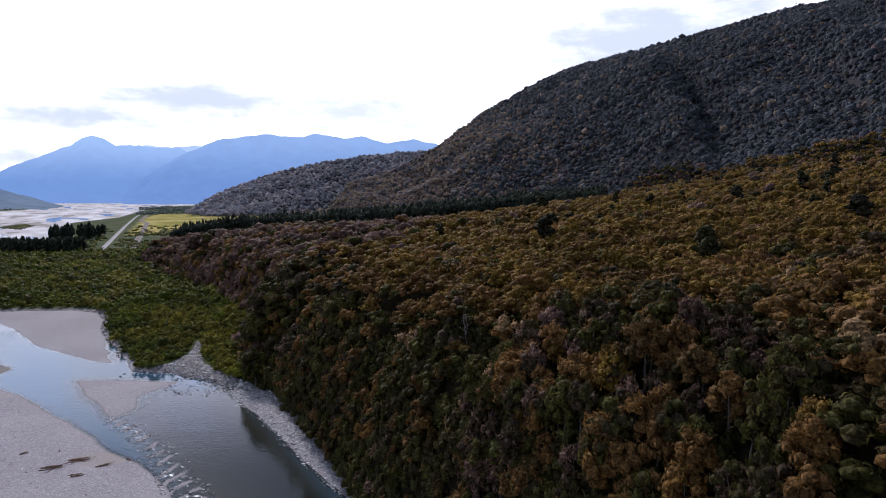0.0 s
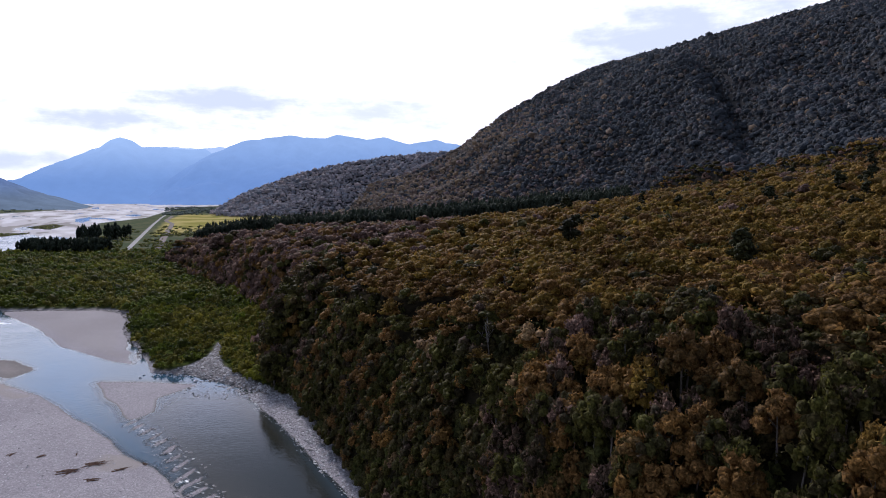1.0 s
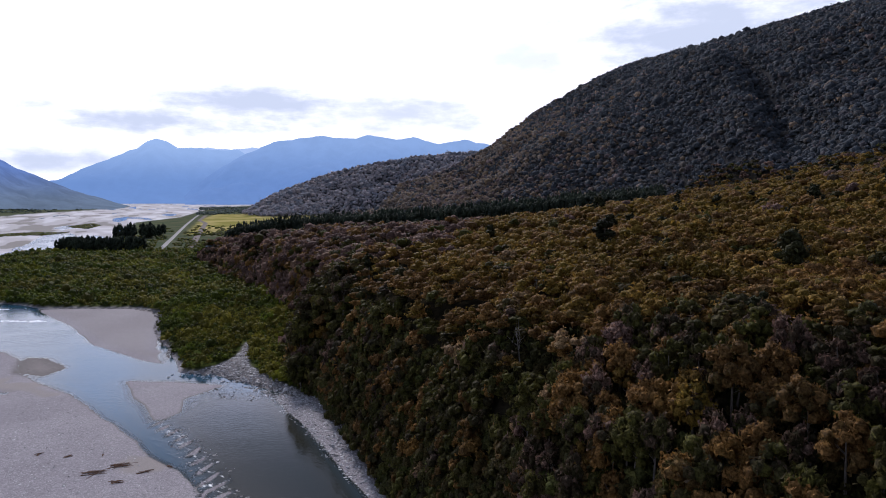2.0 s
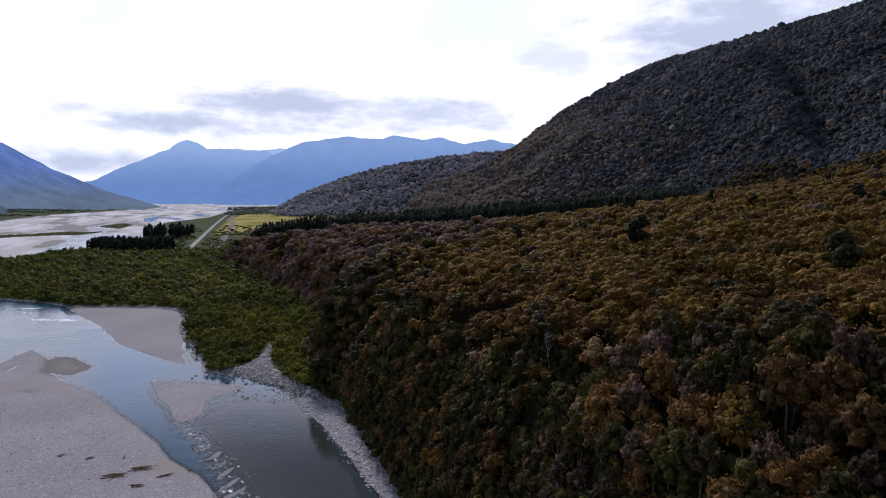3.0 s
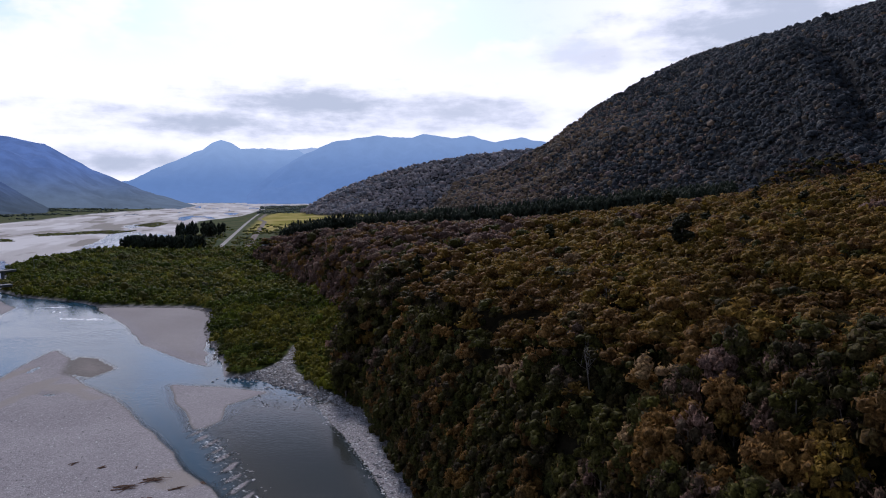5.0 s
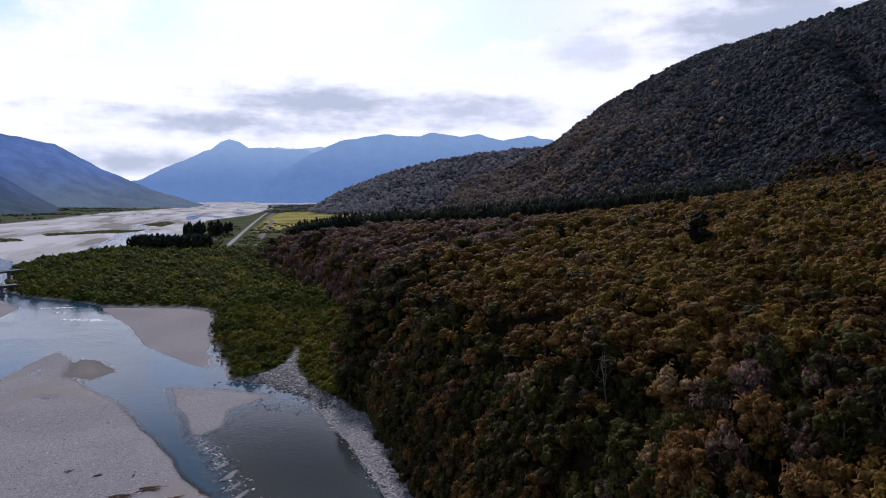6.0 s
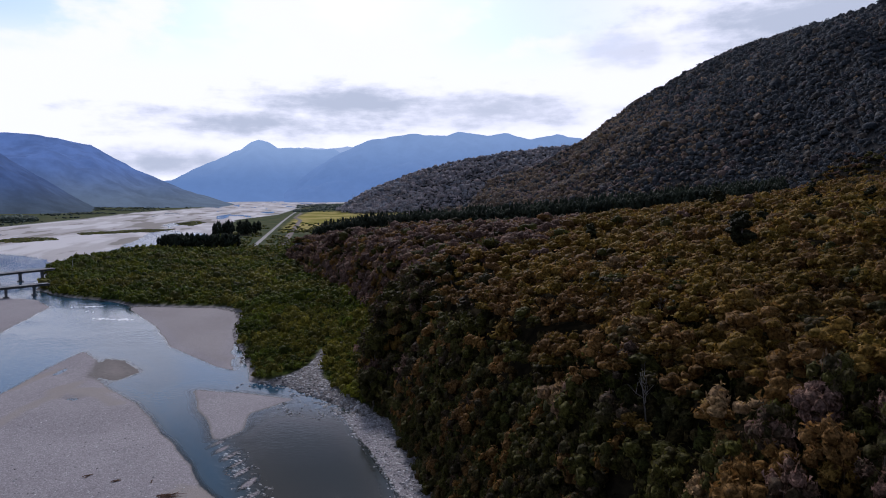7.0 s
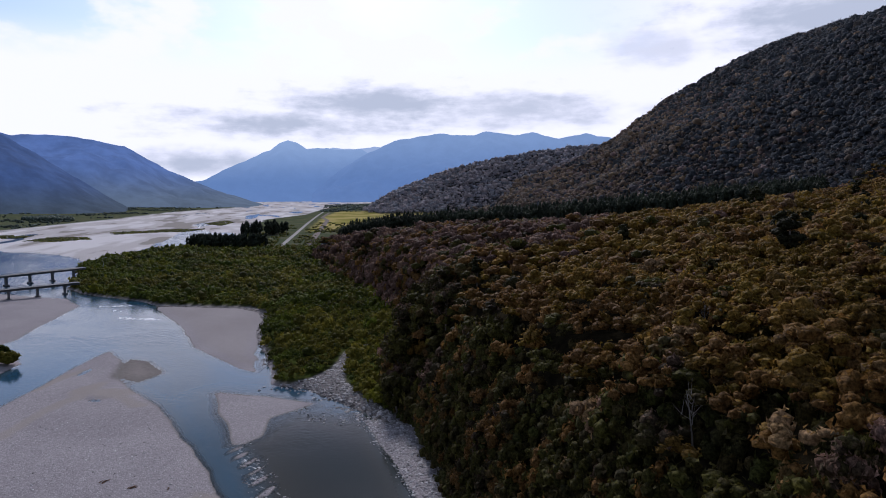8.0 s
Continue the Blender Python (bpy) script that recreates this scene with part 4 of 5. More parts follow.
def build_corner_trees():
    """Large rounded trees where the bluff turns away from the river."""
    made = []
    spots = [(-39, 184, 2.0), (-38, 178, 2.2), (-42, 192, 2.1), (-40, 188, 2.5), (-33, 180, 2.3), (-44, 202, 2.0), (-39, 197, 2.4), (-34, 190, 2.5), (-28, 173, 2.1), (-44, 213, 1.9), (-38, 204, 2.3), (-26, 183, 2.4), (-31, 198, 2.2)]
    for k, (x, y, size) in enumerate(spots):
        m = pose(x, y, float(land(x, y)[0]) - 0.3, rng.uniform(-5, 5), rng.uniform(-5, 5), rng.uniform(0, 360))
        if k < 4:
            (crown, trunk), = near_tree_meshes([(0.55, 0.06) if k % 3 else DEEP], (3.0, 3.6), (1.9, 2.3), (2.6, 3.1), -0.9)
            tree = tagged(new("tree"), "large rounded dark olive tree where the bluff turns", "tree", "large trees at the corner of the bluff")
            part("trunk", trunk, tree, "pale grey bark")
            part("crown", crown, tree, "dense dark olive foliage")
            tree.matrix_basis = m @ Matrix.Diagonal((size, size, size, 1))
            made.append(tree)
        else:
            copy_thing(made[k % 4], m).scale = (size,) * 3


build_corner_trees()


def build_hill_forest():
    x, y = sown(-560, 800, 330, 1320, 3.8, 0.65)
    x2, y2 = sown(-620, 420, 1330, 1800, 7.0, 0.65)
    x, y = np.concatenate([x, x2]), np.concatenate([y, y2])
    z, info = land(x, y)
    az, far = polar(x, y)
    z2, _ = land(x + 4 * np.sin(np.radians(az)), y + 4 * np.cos(np.radians(az)))
    facing = (z2 - z) / 4 > (z - EYE_Z) / far - 0.45
    keep = (info["wooded"] > 0.5) & (az > -20) & (az < 43) & facing & ((info["climb"] > 0.01 + 0.09 * rough2(x / 40, y / 40, 93, 3)) | (y > 512) | (x > 350))
    at = np.stack([x, y, z], -1)[keep]
    far = far[keep]
    size = (0.62 + 0.9 * rng.random(len(at)) ** 4 + 0.4 * rough2(at[:, 0] / 16, at[:, 1] / 16, 89, 2)) * np.interp(far, [450, 1200, 1700], [0.95, 1.1, 1.85])
    templates = [crown_arrays(1, 3, 0.32, "dome", 0.7, 0.5, 0.0, 0.9, True, 0.6) for _ in range(30)]
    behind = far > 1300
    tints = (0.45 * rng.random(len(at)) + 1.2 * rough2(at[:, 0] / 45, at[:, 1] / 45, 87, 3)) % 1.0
    # cloud shadow on the hill's right side, painted as darker bluish crowns
    cloud_shade = rng.random(len(at)) < np.interp(np.degrees(np.arctan2(at[:, 0], at[:, 1])) + 12 * (rough2(at[:, 0] / 120, at[:, 1] / 120, 99, 3) - 0.5), [4, 10, 19], [0.08, 0.5, 0.97])
    tints = np.where(cloud_shade & ~behind, 0.48 + 0.14 * rng.random(len(at)), tints)
    for some, mat, label in ((~behind, leaf_hill, "dark native forest covering the steep hillside"), (behind, leaf_back_hazed, "native forest covering the low hill behind, with painted-in haze")):
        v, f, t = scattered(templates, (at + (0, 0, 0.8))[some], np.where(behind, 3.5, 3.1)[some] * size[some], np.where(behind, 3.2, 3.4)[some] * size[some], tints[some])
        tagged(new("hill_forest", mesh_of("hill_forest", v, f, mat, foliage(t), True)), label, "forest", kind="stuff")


build_hill_forest()


# ---------------------------------------------------------------- scrub on the flat
def build_scrub():
    x, y = sown(-420, -20, 180, 700, 3.1)
    z, info = land(x, y)
    az, far = polar(x, y)
    d = inside(x, y, FLAT)
    keep = (d > 0.6) & (info["terrace"] < 2) & (inside(x, y, [(-290, 600), (-240, 600), (-200, 700), (-400, 700), (-400, 590)]) < 0)
    stony = inside(x, y, WASH) + 0.4
    keep &= stony < 0
    at, far = np.stack([x, y, z], -1)[keep], far[keep]
    size = (0.6 + 0.7 * rng.random(len(at)) ** 2 + 0.9 * (rng.random(len(at)) > 0.93)) * np.interp(far, [200, 500], [1.0, 1.15])
    tints = (0.3 * rng.random(len(at)) + 1.6 * rough2(at[:, 0] / 24, at[:, 1] / 24, 83, 2)) % 1.0
    fresh = inside(at[:, 0], at[:, 1], [(-36, 176), (-62, 205), (-96, 232), (-100, 262), (-62, 300), (-44, 262), (-50, 222)]) + 16 * (rough2(at[:, 0] / 14, at[:, 1] / 14, 109, 2) - 0.5)
    tints = np.where((fresh > 0) & (rng.random(len(at)) < 0.7), 0.60 + 0.16 * rng.random(len(at)), tints)
    made = []
    for some, templates in ((far < 330, [crown_arrays(4, 8, 0.27, "dome", 1.0, 0.8, 0.0, 0.45, True) for _ in range(8)]), (far >= 330, [crown_arrays(2, 4, 0.33, "dome", 1.0, 0.8, 0.0, 0.6, True) for _ in range(8)])):
        made.append(scattered(templates, (at + (0, 0, 0.7))[some], 2.1 * size[some], 2.5 * size[some], tints[some]))
    (va, fa, ta), (vb, fb, tb) = made
    tagged(new("scrub", mesh_of("scrub", np.concatenate([va, vb]), np.concatenate([fa, fb + len(va)]), leaf_scrub, foliage(np.concatenate([ta, tb])), True)),
           "low green riverside scrub covering the flat", "scrub", kind="stuff")


build_scrub()


# ---------------------------------------------------------------- pines
def build_pines():
    templates = []
    for _ in range(8):
        v, f, t = crown_arrays(7, 4, 0.2, "dome", 0.7, 1.1, -0.7, 0.36, True)
        taper = np.interp(v[:, 2], [-1, 0.2, 1.3], [1.2, 0.95, 0.42])[:, None]
        templates.append((v * (0.2, 0.2, 0.40) * np.concatenate([taper, taper, 0 * taper + 1], 1) + (0, 0, 0.55), f, t))
    block = [(-166, 492), (-60, 486), (60, 486), (170, 470), (196, 520), (60, 556), (-60, 560), (-176, 540)]
    x, y = sown(-200, 220, 460, 570, 4.2)
    keep = inside(x, y, block) > 0
    x, y = x[keep], y[keep]
    z, _ = land(x, y)
    tall = rng.uniform(0.93, 1.03, len(x)) * np.interp(x, [-170, -110, 0, 180], [17, 22, 25, 20.5])
    v, f, t = scattered(templates, np.stack([x, y, z], -1), tall, tall, rng.random(len(x)))
    tagged(new("pine_plantation", mesh_of("pine_plantation", v, f, leaf_pine, foliage(t), True)), "dark pine plantation in a long block behind the terrace", "plantation", kind="stuff")
    spots = [(-357 + 0.98 * k + rng.uniform(-1, 1), 588 + rng.uniform(-8, 14), rng.uniform(15, 18.5)) for k in range(80)]
    spots += [(-372 + rng.uniform(-26, 26), 785 + rng.uniform(-18, 14), rng.uniform(13, 24)) for k in range(44)]
    bases = []
    for k, (x, y, tall) in enumerate(spots):
        z = float(land(x, y)[0])
        m = pose(x, y, z, 0, 0, rng.uniform(0, 360))
        if k < 5:
            tree = tagged(new("pine_tree"), "tall dark green pine in a shelter belt", "tree", "pines beside the road")
            v, f, t = crown_arrays(22, 10, 0.10, 1, 0.8, 1.0, -0.9, 0.33)
            taper = np.interp(v[:, 2], [-1, 0.2, 1.2], [1.1, 0.9, 0.3])[:, None]
            v = v * (0.22, 0.22, 0.44) * np.concatenate([taper, taper, 0 * taper + 1], 1) + (0, 0, 0.5)
            part("crown", mesh_of("crown", v, f, leaf_pine, foliage(t), True), tree)
            tv, tf = tube([(0, 0, -0.05), (0, 0, 0.5)], [0.02, 0.01])
            part("trunk", mesh_of("trunk", tv, tf, bark, None, True), tree)
            tree.matrix_basis = m @ Matrix.Diagonal((tall, tall, tall, 1))
            bases.append(tree)
        else:
            copy_thing(bases[k % 5], m).scale = (tall,) * 3


build_pines()


# ---------------------------------------------------------------- bridges
def box(size, centre=(0, 0, 0), bevel=0.05):
    bm = bmesh.new()
    bmesh.ops.create_cube(bm, size=1.0, matrix=Matrix.Translation(centre) @ Matrix.Diagonal((*size, 1)))
    if bevel:
        bmesh.ops.bevel(bm, geom=bm.edges[:], offset=bevel, segments=1, affect="EDGES")
    return bm


def solid(name, bm, mat, parent=None, label="", m=None):
    mesh = bpy.data.meshes.new(name)
    bm.to_mesh(mesh)
    bm.free()
    mesh.materials.append(mat)
    ob = new(name, mesh)
    ob.parent = parent
    if m is not None:
        ob.matrix_basis = m
    return tagged(ob, label)


def build_bridge(x, y, turn, length, deck_z, width, span, label, mat):
    """A girder bridge that runs along its own +y from the abutment."""
    bridge = tagged(new("bridge"), label, "bridge", "bridges over the river")
    bridge.matrix_basis = pose(x, y, 0, 0, 0, turn)
    solid("deck", box((width, length, 0.35), (0, length / 2, deck_z)), mat, bridge)
    for s in (-1, 1):
        solid("girder", box((0.4, length, 1.0), (s * width * 0.3, length / 2, deck_z - 0.67)), mat, bridge)
        rail = solid("railing", box((0.08, length, 0.1), (s * width * 0.48, length / 2, deck_z + 1.0), 0.02), mat, bridge)
        for k in range(int(length / 6)):
            solid("post", box((0.1, 0.1, 0.85), (s * width * 0.48, 6 * k + 3, deck_z + 0.58), 0.01), mat, rail)
    for k in range(int(length / span)):
        at = span * (k + 0.55)
        pier = solid("pier", box((width * 0.5, 0.9, deck_z + 0.4), (0, at, (deck_z - 2.4) / 2), 0.2), concrete, bridge)
        solid("footing", box((width * 0.7, 2.4, 1.5), (0, at, 0.0), 0.25), concrete, pier)
        solid("cap", box((width * 0.8, 1.1, 0.5), (0, at, deck_z - 1.4), 0.08), concrete, pier)
    return bridge


build_bridge(-271, 342, 147, 170, 6.0, 5.0, 13.5, "low dark railway bridge on concrete piers", steel)
build_bridge(-318, 402, 157, 170, 6.5, 6.0, 13.5, "low weathered road bridge on concrete piers", concrete)


# ---------------------------------------------------------------- road, stones, driftwood
def ribbon(line, width, lift, step_m=12.0):
    """A strip along a line in the plan, laid on the ground."""
    pts = []
    for (ax, ay), (bx, by) in zip(line, line[1:]):
        count = max(2, int(math.hypot(bx - ax, by - ay) / step_m))
        pts += [(ax + (bx - ax) * k / count, ay + (by - ay) * k / count) for k in range(count)]
    pts = np.array(pts + [line[-1]])
    way = np.gradient(pts, axis=0)
    way /= np.linalg.norm(way, axis=1)[:, None]
    out = np.stack([way[:, 1], -way[:, 0]], -1)
    cols = []
    for across in (-0.5, -0.25, 0.0, 0.25, 0.5):
        p = pts + out * width * across
        cols.append(np.stack([*p.T, land(*p.T)[0] + lift * (1 - abs(across))], -1))
    verts = np.stack(cols, 1)
    index = np.arange(verts.shape[0] * 5).reshape(-1, 5)
    faces = np.stack([index[:-1, :-1], index[:-1, 1:], index[1:, 1:], index[1:, :-1]], -1).reshape(-1, 4)
    return verts.reshape(-1, 3), faces


v, f = ribbon([(-250, 560), (-270, 608), (-365, 880), (-445, 1110), (-578, 1500), (-630, 1660)], 5.0, 0.6)
tagged(new("road", mesh_of("road", v, f, road_mat, None, True)), "pale grey sealed highway running straight up the valley", "road", kind="structure")

v, f = ribbon([(-240, 600), (-247, 624), (-435, 1178), (-494, 1301), (-590, 1600)], 8.0, 0.7)
tagged(new("railway", mesh_of("railway", v, f, ballast, None, True)), "brown ballast bed of a railway beside the highway", "railway", kind="structure")

STONES = []
for k in range(10):
    sv, sf = BALLS[1] if k % 2 else BALLS[2]
    shape = sv * rng.uniform(0.7, 1.25, (len(sv), 1)) * rng.uniform((0.8, 0.6, 0.4), (1.2, 0.9, 0.7))
    STONES.append((shape, sf, np.zeros(len(sv))))
SMALL = [st for k, st in enumerate(STONES) if k % 2]


def stones_on(name, label, outline, gap, sizes, seed_gap=0.45, sink=0.1, only=None, mat=rock_mat):
    xs, ys = [p[0] for p in outline], [p[1] for p in outline]
    x, y = sown(min(xs), max(xs), min(ys), max(ys), gap, seed_gap)
    keep = inside(x, y, outline) > 0
    if only is not None:
        keep &= only(x, y)
    x, y = x[keep], y[keep]
    z, _ = land(x, y)
    size = sizes[0] + (sizes[1] - sizes[0]) * rng.random(len(x)) ** 2.5
    v, f, t = scattered(SMALL, np.stack([x, y, z - sink * size], -1), size, size, 0 * x)
    tagged(new(name, mesh_of(name, v, f, mat)), label, "stones", kind="stuff")


stones_on("cobbles", "pale grey cobbles along the foot of the bluff", STRIP, 0.58, (0.16, 0.55), only=lambda x, y: inside(x, y, TERRACE) < 0.5)
stones_on("rubble", "angular grey rocks in a dry wash beside the scrub", WASH, 0.75, (0.28, 0.85), only=lambda x, y: inside(x, y, TERRACE) < 0.5, mat=mixed_rock)
stones_on("riffle_stones", "wet stones breaking the surface of a riffle", [(-71, 158), (-64, 176), (-52, 174), (-52, 162), (-38, 134), (-20, 96), (-36, 96), (-49, 124), (-62, 142)], 0.95, (0.16, 0.5), sink=-0.1, only=lambda x, y: rough2(x / 5, y / 5, 77) < 0.28 + 0.28 * step(inside(x, y, RIFFLE), -10, 1))
stones_on("shallow_stones", "pale stones standing out of the shallows beside the bank", SHALLOW + [(-24, 150), (-14, 126), (-24, 128)], 1.0, (0.13, 0.42), sink=-0.25, only=lambda x, y: (inside(x, y, SHOAL) < -1) & (rough2(x / 6, y / 6, 79, 3) + 0.25 * lattice(np.floor(x * 9), np.floor(y * 9), 5) > 0.62))
stones_on("bar_stones", "scattered pale stones on the gravel bar", [(-20, 60), (-43, 108), (-70, 138), (-105, 170), (-130, 150), (-120, 60)], 1.6, (0.08, 0.34))


def build_boulders():
    """The larger single rocks of the bank, each a thing of its own."""
    edge = [(-84, 195), (-78, 195.5), (-70, 194), (-62, 189), (-55, 186), (-46, 180), (-40, 175)]
    made = []
    for k in range(70):
        t = rng.uniform(0, len(edge) - 1.01)
        a0, b0 = np.array(edge[int(t)]), np.array(edge[int(t) + 1])
        x, y = a0 + (b0 - a0) * (t % 1) + rng.normal(0, 1.3, 2)
        z = float(land(x, y)[0])
        size = rng.uniform(0.3, 0.75)
        m = pose(x, y, max(z, -0.2) + 0.05, rng.uniform(-15, 15), rng.uniform(-15, 15), rng.uniform(0, 360))
        if k < 5:
            sv, sf, _ = STONES[2 * k]
            rock = tagged(new("boulder", mesh_of("boulder", sv * (1, 1, 1.35), sf, dark_rock if k % 2 else rock_mat)), "angular grey boulder at the water's edge", "boulder", "boulders of the river bank")
            rock.matrix_basis = m @ Matrix.Diagonal((size, size, size, 1))
            made.append(rock)
        else:
            copy_thing(made[k % 5], m).scale = (size,) * 3


build_boulders()
stones_on("edge_rocks", "dark rocks along the water's edge below the scrub", [(-134, 301), (-150, 310), (-198, 310), (-213, 318), (-266, 337), (-290, 354), (-293, 352), (-268, 334), (-214, 315), (-199, 307), (-150, 307), (-137, 299), (-128, 284), (-119, 261), (-106, 238), (-93, 216), (-90, 217), (-103, 239), (-116, 262), (-125, 285)], 0.8, (0.25, 0.9), mat=dark_rock)


def build_driftwood():
    """Bleached and brown snags stranded on the gravel bar."""
    for x, y, length, turn, n_sticks in ((-65.5, 128, 8.0, 25, 16), (-69, 124.0, 6.5, 10, 14), (-79, 132, 3.0, 40, 6), (-72, 133, 2.4, 60, 4), (-59, 125, 4.0, 15, 7), (-62, 120, 5.0, 5, 9), (-86, 133, 2.6, 70, 5), (-55, 128, 3.0, -40, 4)):
        pieces = []
        for k in range(n_sticks):
            off = rng.uniform(-0.5, 0.5, 2) * (0.25 * length, 0.22 * length)
            ang = rng.normal(0, 0.45)
            half = 0.5 * length * rng.uniform(0.25, 0.8)
            way = np.array([math.cos(ang), math.sin(ang), 0])
            r = rng.uniform(0.035, 0.11)
            line = [np.array([*off, 0.12]) + way * half * u + (0, 0, 0.12 * math.sin(3 * u + k)) for u in (-1, -0.4, 0.3, 1)]
            # stems lie along x: build upright, then lay down
            tv, tf = tube([(p[2], p[1], p[0]) for p in line], [r, r * 0.9, r * 0.7, r * 0.25])
            pieces.append((tv[:, [2, 1, 0]], tf))
        z = float(land(x, y)[0])
        wood = tagged(new("driftwood"), "tangled brown driftwood branches stranded on the gravel bar", "driftwood", "driftwood on the bar")
        for v, f in pieces:
            part("branch", mesh_of("branch", v, f, wood_mat), wood)
        wood.matrix_basis = pose(x, y, z + 0.02, 0, 0, turn)


build_driftwood()


# ---------------------------------------------------------------- taller single trees
def build_emergents():
    """Dark conifers that stand above the canopy."""
    spots = [(62, 103, 53.5), (104, 117, 60), (150, 200, 68), (75, 278, 60), (128, 205, 63), (166, 208, 69), (43, 150, 54), (112, 240, 60), (20, 205, 49), (60, 205, 53), (40, 72, 47.5), (-20, 200, 40)]
    while len(spots) < 46:
        x, y = rng.uniform(60, 290), rng.uniform(120, 350)
        if 14 < math.degrees(math.atan2(x, y)) < 44:
            spots.append((x, y, float(land(x, y)[0]) + rng.uniform(8.5, 12.5)))
    made = []
    for k, (x, y, top) in enumerate(spots):
        z = float(land(x, y)[0])
        tall = max(top - z, 9.0)
        m = pose(x, y, z, 0, 0, rng.uniform(0, 360))
        if k < 4:
            tree = tagged(new("conifer"), "tall dark green conifer rising above the forest canopy", "tree", "conifers above the canopy")
            v, f, t = crown_arrays(26, 12, 0.07, 1, 0.5, 1.0, -0.9, 0.22)
            v = v * (0.40, 0.40, 0.38) * np.stack([np.interp(v[:, 2], [-1, 0, 1], [0.8, 1.1, 0.75])] * 2 + [np.ones(len(v))], -1) + (0, 0, 0.64)
            part("crown", mesh_of("crown", v, f, leaf_dark, foliage(t), True), tree, "dense dark green foliage")
            tv, tf = tube([(0, 0, -0.05), (0, 0, 0.3), (0, 0, 0.9)], [0.025, 0.02, 0.006])
            part("trunk", mesh_of("trunk", tv, tf, bark, None, True), tree)
            tree.matrix_basis = m @ Matrix.Diagonal((tall, tall, tall, 1))
            made.append(tree)
        else:
            copy_thing(made[k % 4], m).scale = (tall,) * 3


build_emergents()


# ---------------------------------------------------------------- far bank, islands, small far things
def build_far_plants():
    """Bush on the bank of the side channel, scrub on the river's islands and along its far bank."""
    islands = [[(-575, 655), (-560, 700), (-600, 735), (-640, 720), (-630, 670)], [(-590, 780), (-540, 850), (-540, 930), (-590, 900), (-630, 820)], [(-720, 700), (-680, 720), (-700, 760), (-760, 740)],
               [(-560, 1000), (-600, 1120), (-650, 1180), (-640, 1080)]]
    at = []
    for outline in islands:
        xs, ys = [p[0] for p in outline], [p[1] for p in outline]
        x, y = sown(min(xs), max(xs), min(ys), max(ys), 5.0)
        keep = inside(x, y, outline) > 0
        at.append(np.stack([x[keep], y[keep], land(x[keep], y[keep])[0]], -1))
    at = np.concatenate(at)
    low = [crown_arrays(2, 2, 0.35, 1, 1.0, 0.5, 0.0, 0.7, True) for _ in range(6)]
    v, f, t = scattered(low, at, np.full(len(at), 3.4), np.full(len(at), 1.3), rng.random(len(at)))
    tagged(new("island_scrub", mesh_of("island_scrub", v, f, leaf_scrub, foliage(t), True)), "low tussock and scrub on islands of the braided river", "scrub", kind="stuff")
    x, y = sown(-1500, -820, 700, 2600, 16.0, 0.5)
    d = inside(x, y, WEST)
    keep = (d > 3) & (d < 420) & (rough2(x / 90, y / 90, 91) > np.interp(d, [0, 30, 200, 420], [0.62, 0.6, 0.5, 0.35]))
    x, y = x[keep], y[keep]
    size = rng.uniform(2.0, 4.5, len(x))
    v, f, t = scattered(low, np.stack([x, y, land(x, y)[0] + 1], -1), size * 1.2, size, rng.random(len(x)))
    xg, yg = sown(-1120, -930, 1090, 1215, 9.0, 0.5)
    keep = inside(xg, yg, [(-1085, 1130), (-990, 1095), (-945, 1110), (-985, 1160), (-1040, 1205), (-1090, 1200)]) > 0
    xg, yg = xg[keep], yg[keep]
    tall = rng.uniform(7, 12, len(xg))
    vg, fg, tg = scattered(low, np.stack([xg, yg, land(xg, yg)[0] + 2], -1), tall * 0.75, tall, rng.random(len(xg)))
    v, f, t = np.concatenate([v, vg]), np.concatenate([f, fg + len(v)]), np.concatenate([t, tg])
    belt = [(-640, 1670), (-600, 1640), (-470, 1800), (-560, 2150), (-860, 2700), (-1000, 2650), (-780, 2050)]
    xb, yb = sown(-1000, -420, 1620, 2700, 15.0, 0.5)
    keep = (inside(xb, yb, belt) > 0) & (rough2(xb / 70, yb / 70, 105) > 0.48)
    xb, yb = xb[keep], yb[keep]
    tall = rng.uniform(2.5, 6, len(xb))
    vb, fb, tb = scattered(low, np.stack([xb, yb, land(xb, yb)[0] + 1], -1), tall, tall, rng.random(len(xb)))
    v, f, t = np.concatenate([v, vb]), np.concatenate([f, fb + len(v)]), np.concatenate([t, tb])
    tagged(new("bank_trees", mesh_of("bank_trees", v, f, leaf_far, foliage(t), True)), "dark trees and bushes along the far river bank", "trees", kind="stuff")
    x, y = sown(-560, -250, 850, 1700, 22.0, 0.5)
    keep = (inside(x, y, FIELD) > 4) & (rough2(x / 60, y / 60, 95) > np.interp(y, [1000, 1150], [0.42, 0.7]))
    x, y = x[keep], y[keep]
    v, f, t = scattered(low, np.stack([x, y, land(x, y)[0]], -1), np.full(len(x), 4.0), np.full(len(x), 3.0), rng.random(len(x)))
    xa, ya = sown(-470, -170, 600, 1000, 7.0, 0.5)
    keep = (inside(xa, ya, FLAT) > 6) & (inside(xa, ya, TERRACE) < -4) & (rough2(xa / 40, ya / 40, 97) > np.interp(ya, [600, 680, 1000], [0.30, 0.52, 0.6]))
    road_x = np.interp(ya, [560, 608, 880, 1110], [-250, -270, -365, -445])
    keep &= np.abs(xa - road_x) > 9
    xa, ya = xa[keep], ya[keep]
    size = rng.uniform(1.8, 4.2, len(xa))
    va, fa, ta = scattered(low, np.stack([xa, ya, land(xa, ya)[0]], -1), size, size * 0.9, rng.random(len(xa)))
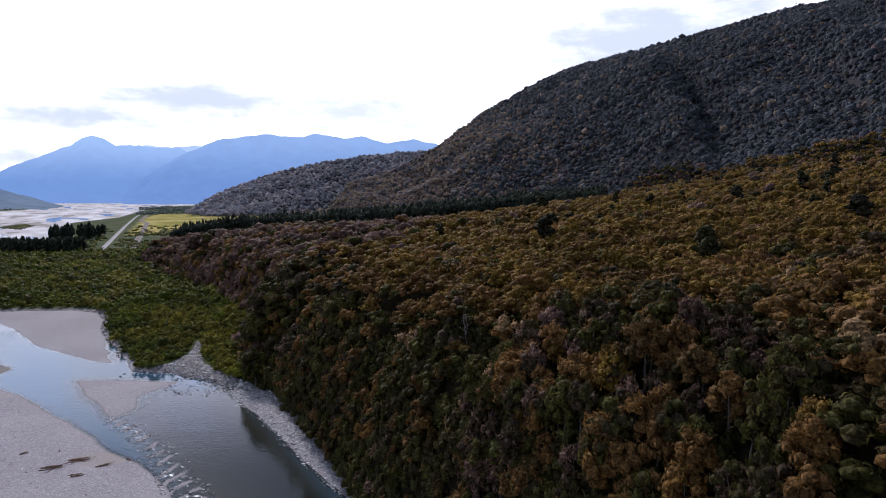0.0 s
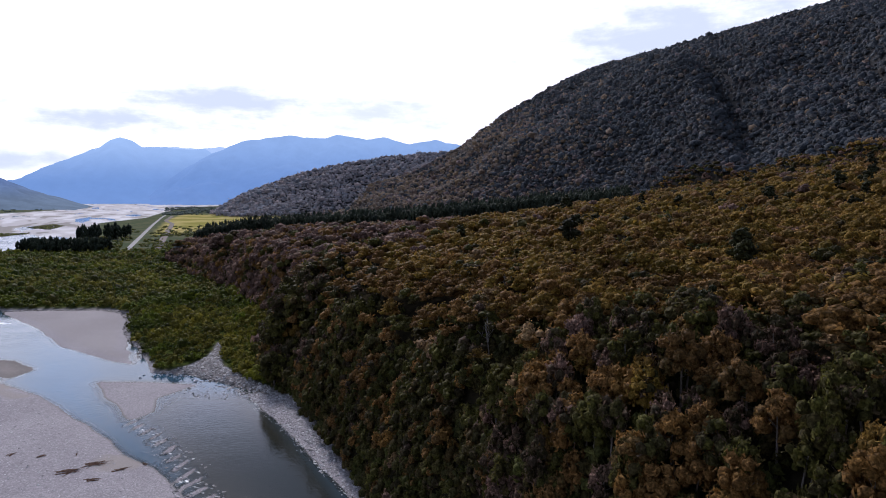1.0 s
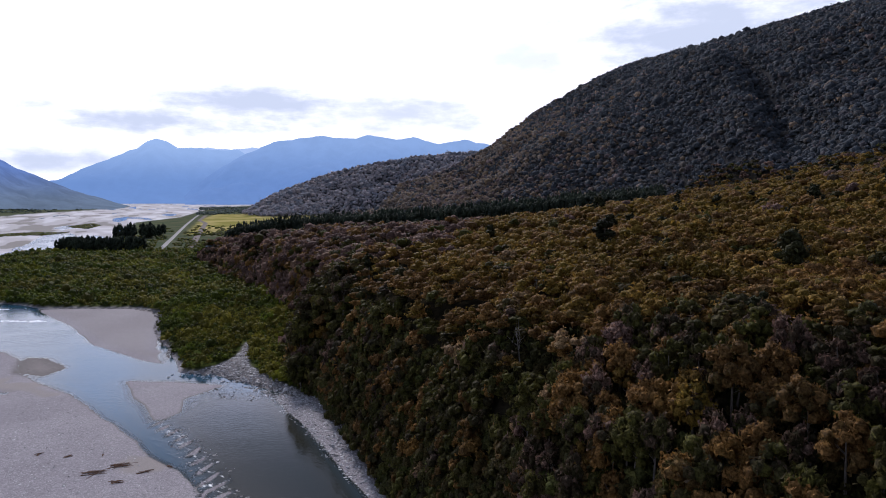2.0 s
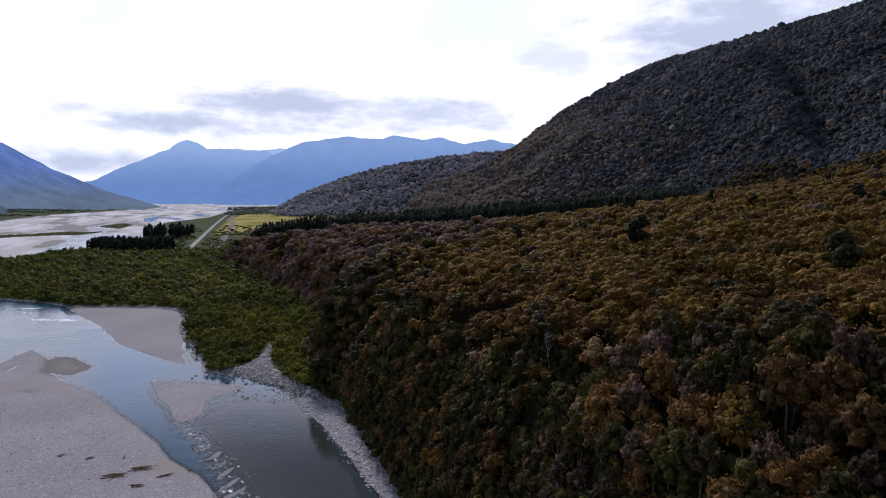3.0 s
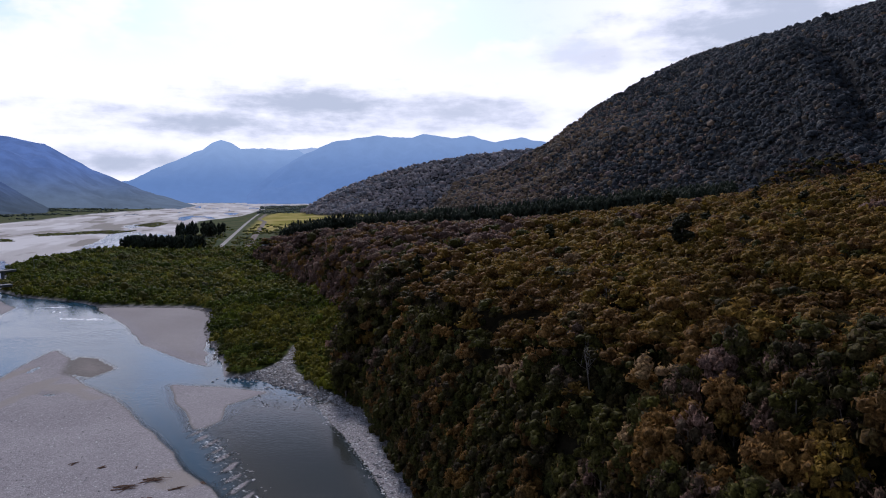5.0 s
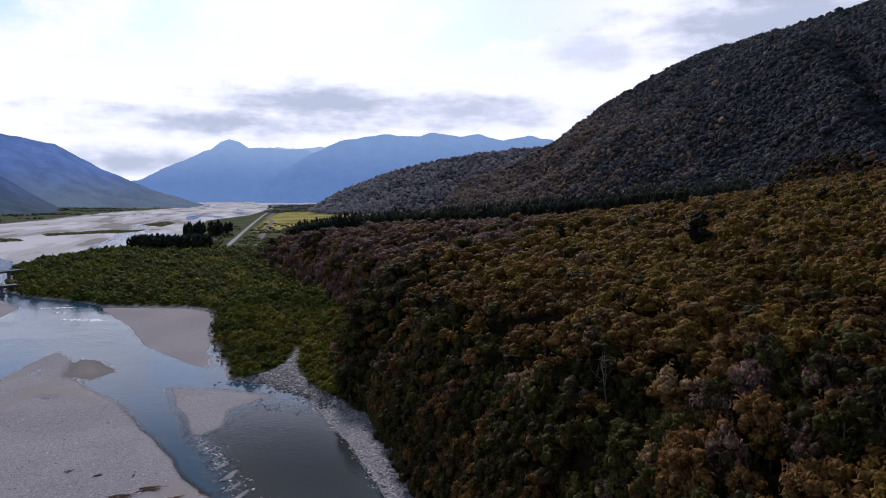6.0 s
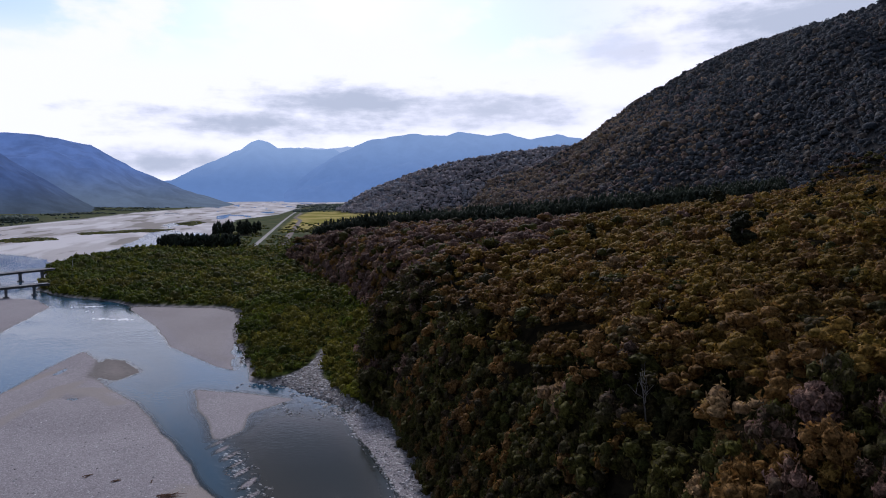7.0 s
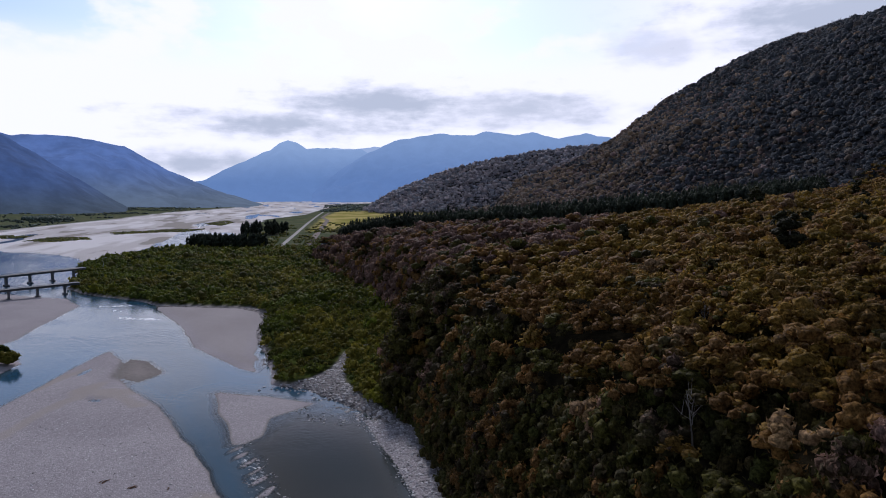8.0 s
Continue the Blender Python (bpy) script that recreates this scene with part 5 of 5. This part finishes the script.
    tagged(new("hedges", mesh_of("hedges", va, fa, leaf_scrub, foliage(ta), True)), "scattered hedges and bushes round the roadside paddocks", "bushes", kind="stuff")
    tagged(new("field_bushes", mesh_of("field_bushes", v, f, leaf_scrub, foliage(t), True)), "dark bushes dotted over the yellow field", "bushes", kind="stuff")


build_far_plants()


def build_bank_tree(x, y, size):
    z = float(land(x, y)[0])
    tree = tagged(new("riverside_tree"), "bushy yellow-green tree on the bank of the side channel", "tree", "trees on the west bank")
    v, f, t = crown_arrays(26, 26, 0.10, 2, 1.0, 0.9, -0.6, 0.30)
    part("crown", mesh_of("crown", v * 2.6 + (0, 0, 1.7), f, leaf_scrub, foliage(t), True), tree)
    tv, tf = trunk_arrays(2.2, 0.16, 4, 1.2)
    part("trunk", mesh_of("trunk", tv, tf, bark, None, True), tree)
    tree.matrix_basis = pose(x, y, z - 0.1, 0, 0, 30) @ Matrix.Diagonal((size, size, size, 1))


for x, y, size in ((-178, 202, 1.25), (-182, 197, 1.5), (-185, 206, 1.3), (-190, 194, 1.6), (-181, 190, 1.2), (-188, 202, 1.5)):
    build_bank_tree(x, y, size)


def build_farmhouse(x, y, turn):
    house = tagged(new("farmhouse"), "small white farm building with a grey iron roof", "house", "farm buildings")
    house.matrix_basis = pose(x, y, float(land(x, y)[0]), 0, 0, turn)
    solid("wall", box((14, 8, 4), (0, 0, 2), 0.05), white_paint, house)
    bm = bmesh.new()
    ridge = [bm.verts.new(p) for p in ((-7.4, -4.6, 3.9), (7.4, -4.6, 3.9), (7.4, 4.6, 3.9), (-7.4, 4.6, 3.9), (-7.4, 0, 6.4), (7.4, 0, 6.4))]
    for f in ((0, 1, 5, 4), (2, 3, 4, 5), (0, 4, 3), (1, 2, 5), (3, 2, 1, 0)):
        bm.faces.new([ridge[k] for k in f])
    solid("roof", bm, roof_mat, house, "grey corrugated iron roof")
    for wx in (-4, 0, 4):
        solid("window", box((1.6, 0.1, 1.3), (wx, -4.03, 2.2), 0.02), steel, house)


build_farmhouse(-520, 1980, 20)
build_farmhouse(-555, 1990, -10)


def build_pole(x, y, height):
    pole = tagged(new("street_lamp"), "slim grey lamp post beside the bridge approach", "street lamp")
    z = float(land(x, y)[0])
    pole.matrix_basis = pose(x, y, z, 0, 0, 60)
    tv, tf = tube([(0, 0, -0.3), (0, 0, height)], [0.14, 0.09])
    part("post", mesh_of("post", tv, tf, roof_mat, None, True), pole)
    solid("arm", box((2.2, 0.12, 0.12), (1.0, 0, height - 0.1), 0.02), roof_mat, pole)
    solid("lantern", box((0.8, 0.3, 0.2), (2.2, 0, height - 0.15), 0.04), roof_mat, pole)


build_pole(-318, 420, 9.5)


def build_dead_trees():
    """Bare bleached trees whose branches stand out of the canopy."""
    made = []
    spots = [(27, 41, 6.6), (14, 88, 7.0), (52, 66, 7.2), (20, 112, 7.4), (60, 96, 7.6), (-8, 125, 6.8)]
    for k, (x, y, tall) in enumerate(spots):
        m = pose(x, y, float(land(x, y)[0]), rng.uniform(-6, 6), rng.uniform(-6, 6), rng.uniform(0, 360))
        if k < 4:
            tree = tagged(new("dead_tree"), "bleached leafless tree with bare forking branches", "tree", "dead trees in the forest")
            tv, tf = trunk_arrays(1.0 + 8.0, 0.14, 0, 1)
            part("trunk", mesh_of("trunk", tv, tf, bark_pale, None, True), tree)
            for _ in range(9):
                t = rng.uniform(0.5, 0.95)
                root = np.array([0, 0, 9.0 * t])
                ang = rng.uniform(0, 2 * np.pi)
                reach = rng.uniform(1.0, 2.4) * (1.2 - t)
                tip = root + (reach * 1.6 * math.cos(ang), reach * 1.6 * math.sin(ang), reach * rng.uniform(1.2, 2.2))
                mid = 0.5 * (root + tip) + rng.normal(0, 0.15, 3)
                pieces = [tube([root, mid, tip], [0.06, 0.045, 0.02], 5)]
                for _ in range(2):
                    pieces.append(tube([mid, mid + rng.normal(0, 0.5, 3) + (0, 0, 0.7)], [0.03, 0.012], 4))
                bv, bf = joined(pieces)
                part("branch", mesh_of("branch", bv, bf, bark_pale, None, True), tree)
            tree.matrix_basis = m @ Matrix.Diagonal((tall / 9,) * 3 + (1,))
            made.append(tree)
        else:
            copy_thing(made[k % 4], m).scale = (tall / 9,) * 3


build_dead_trees()
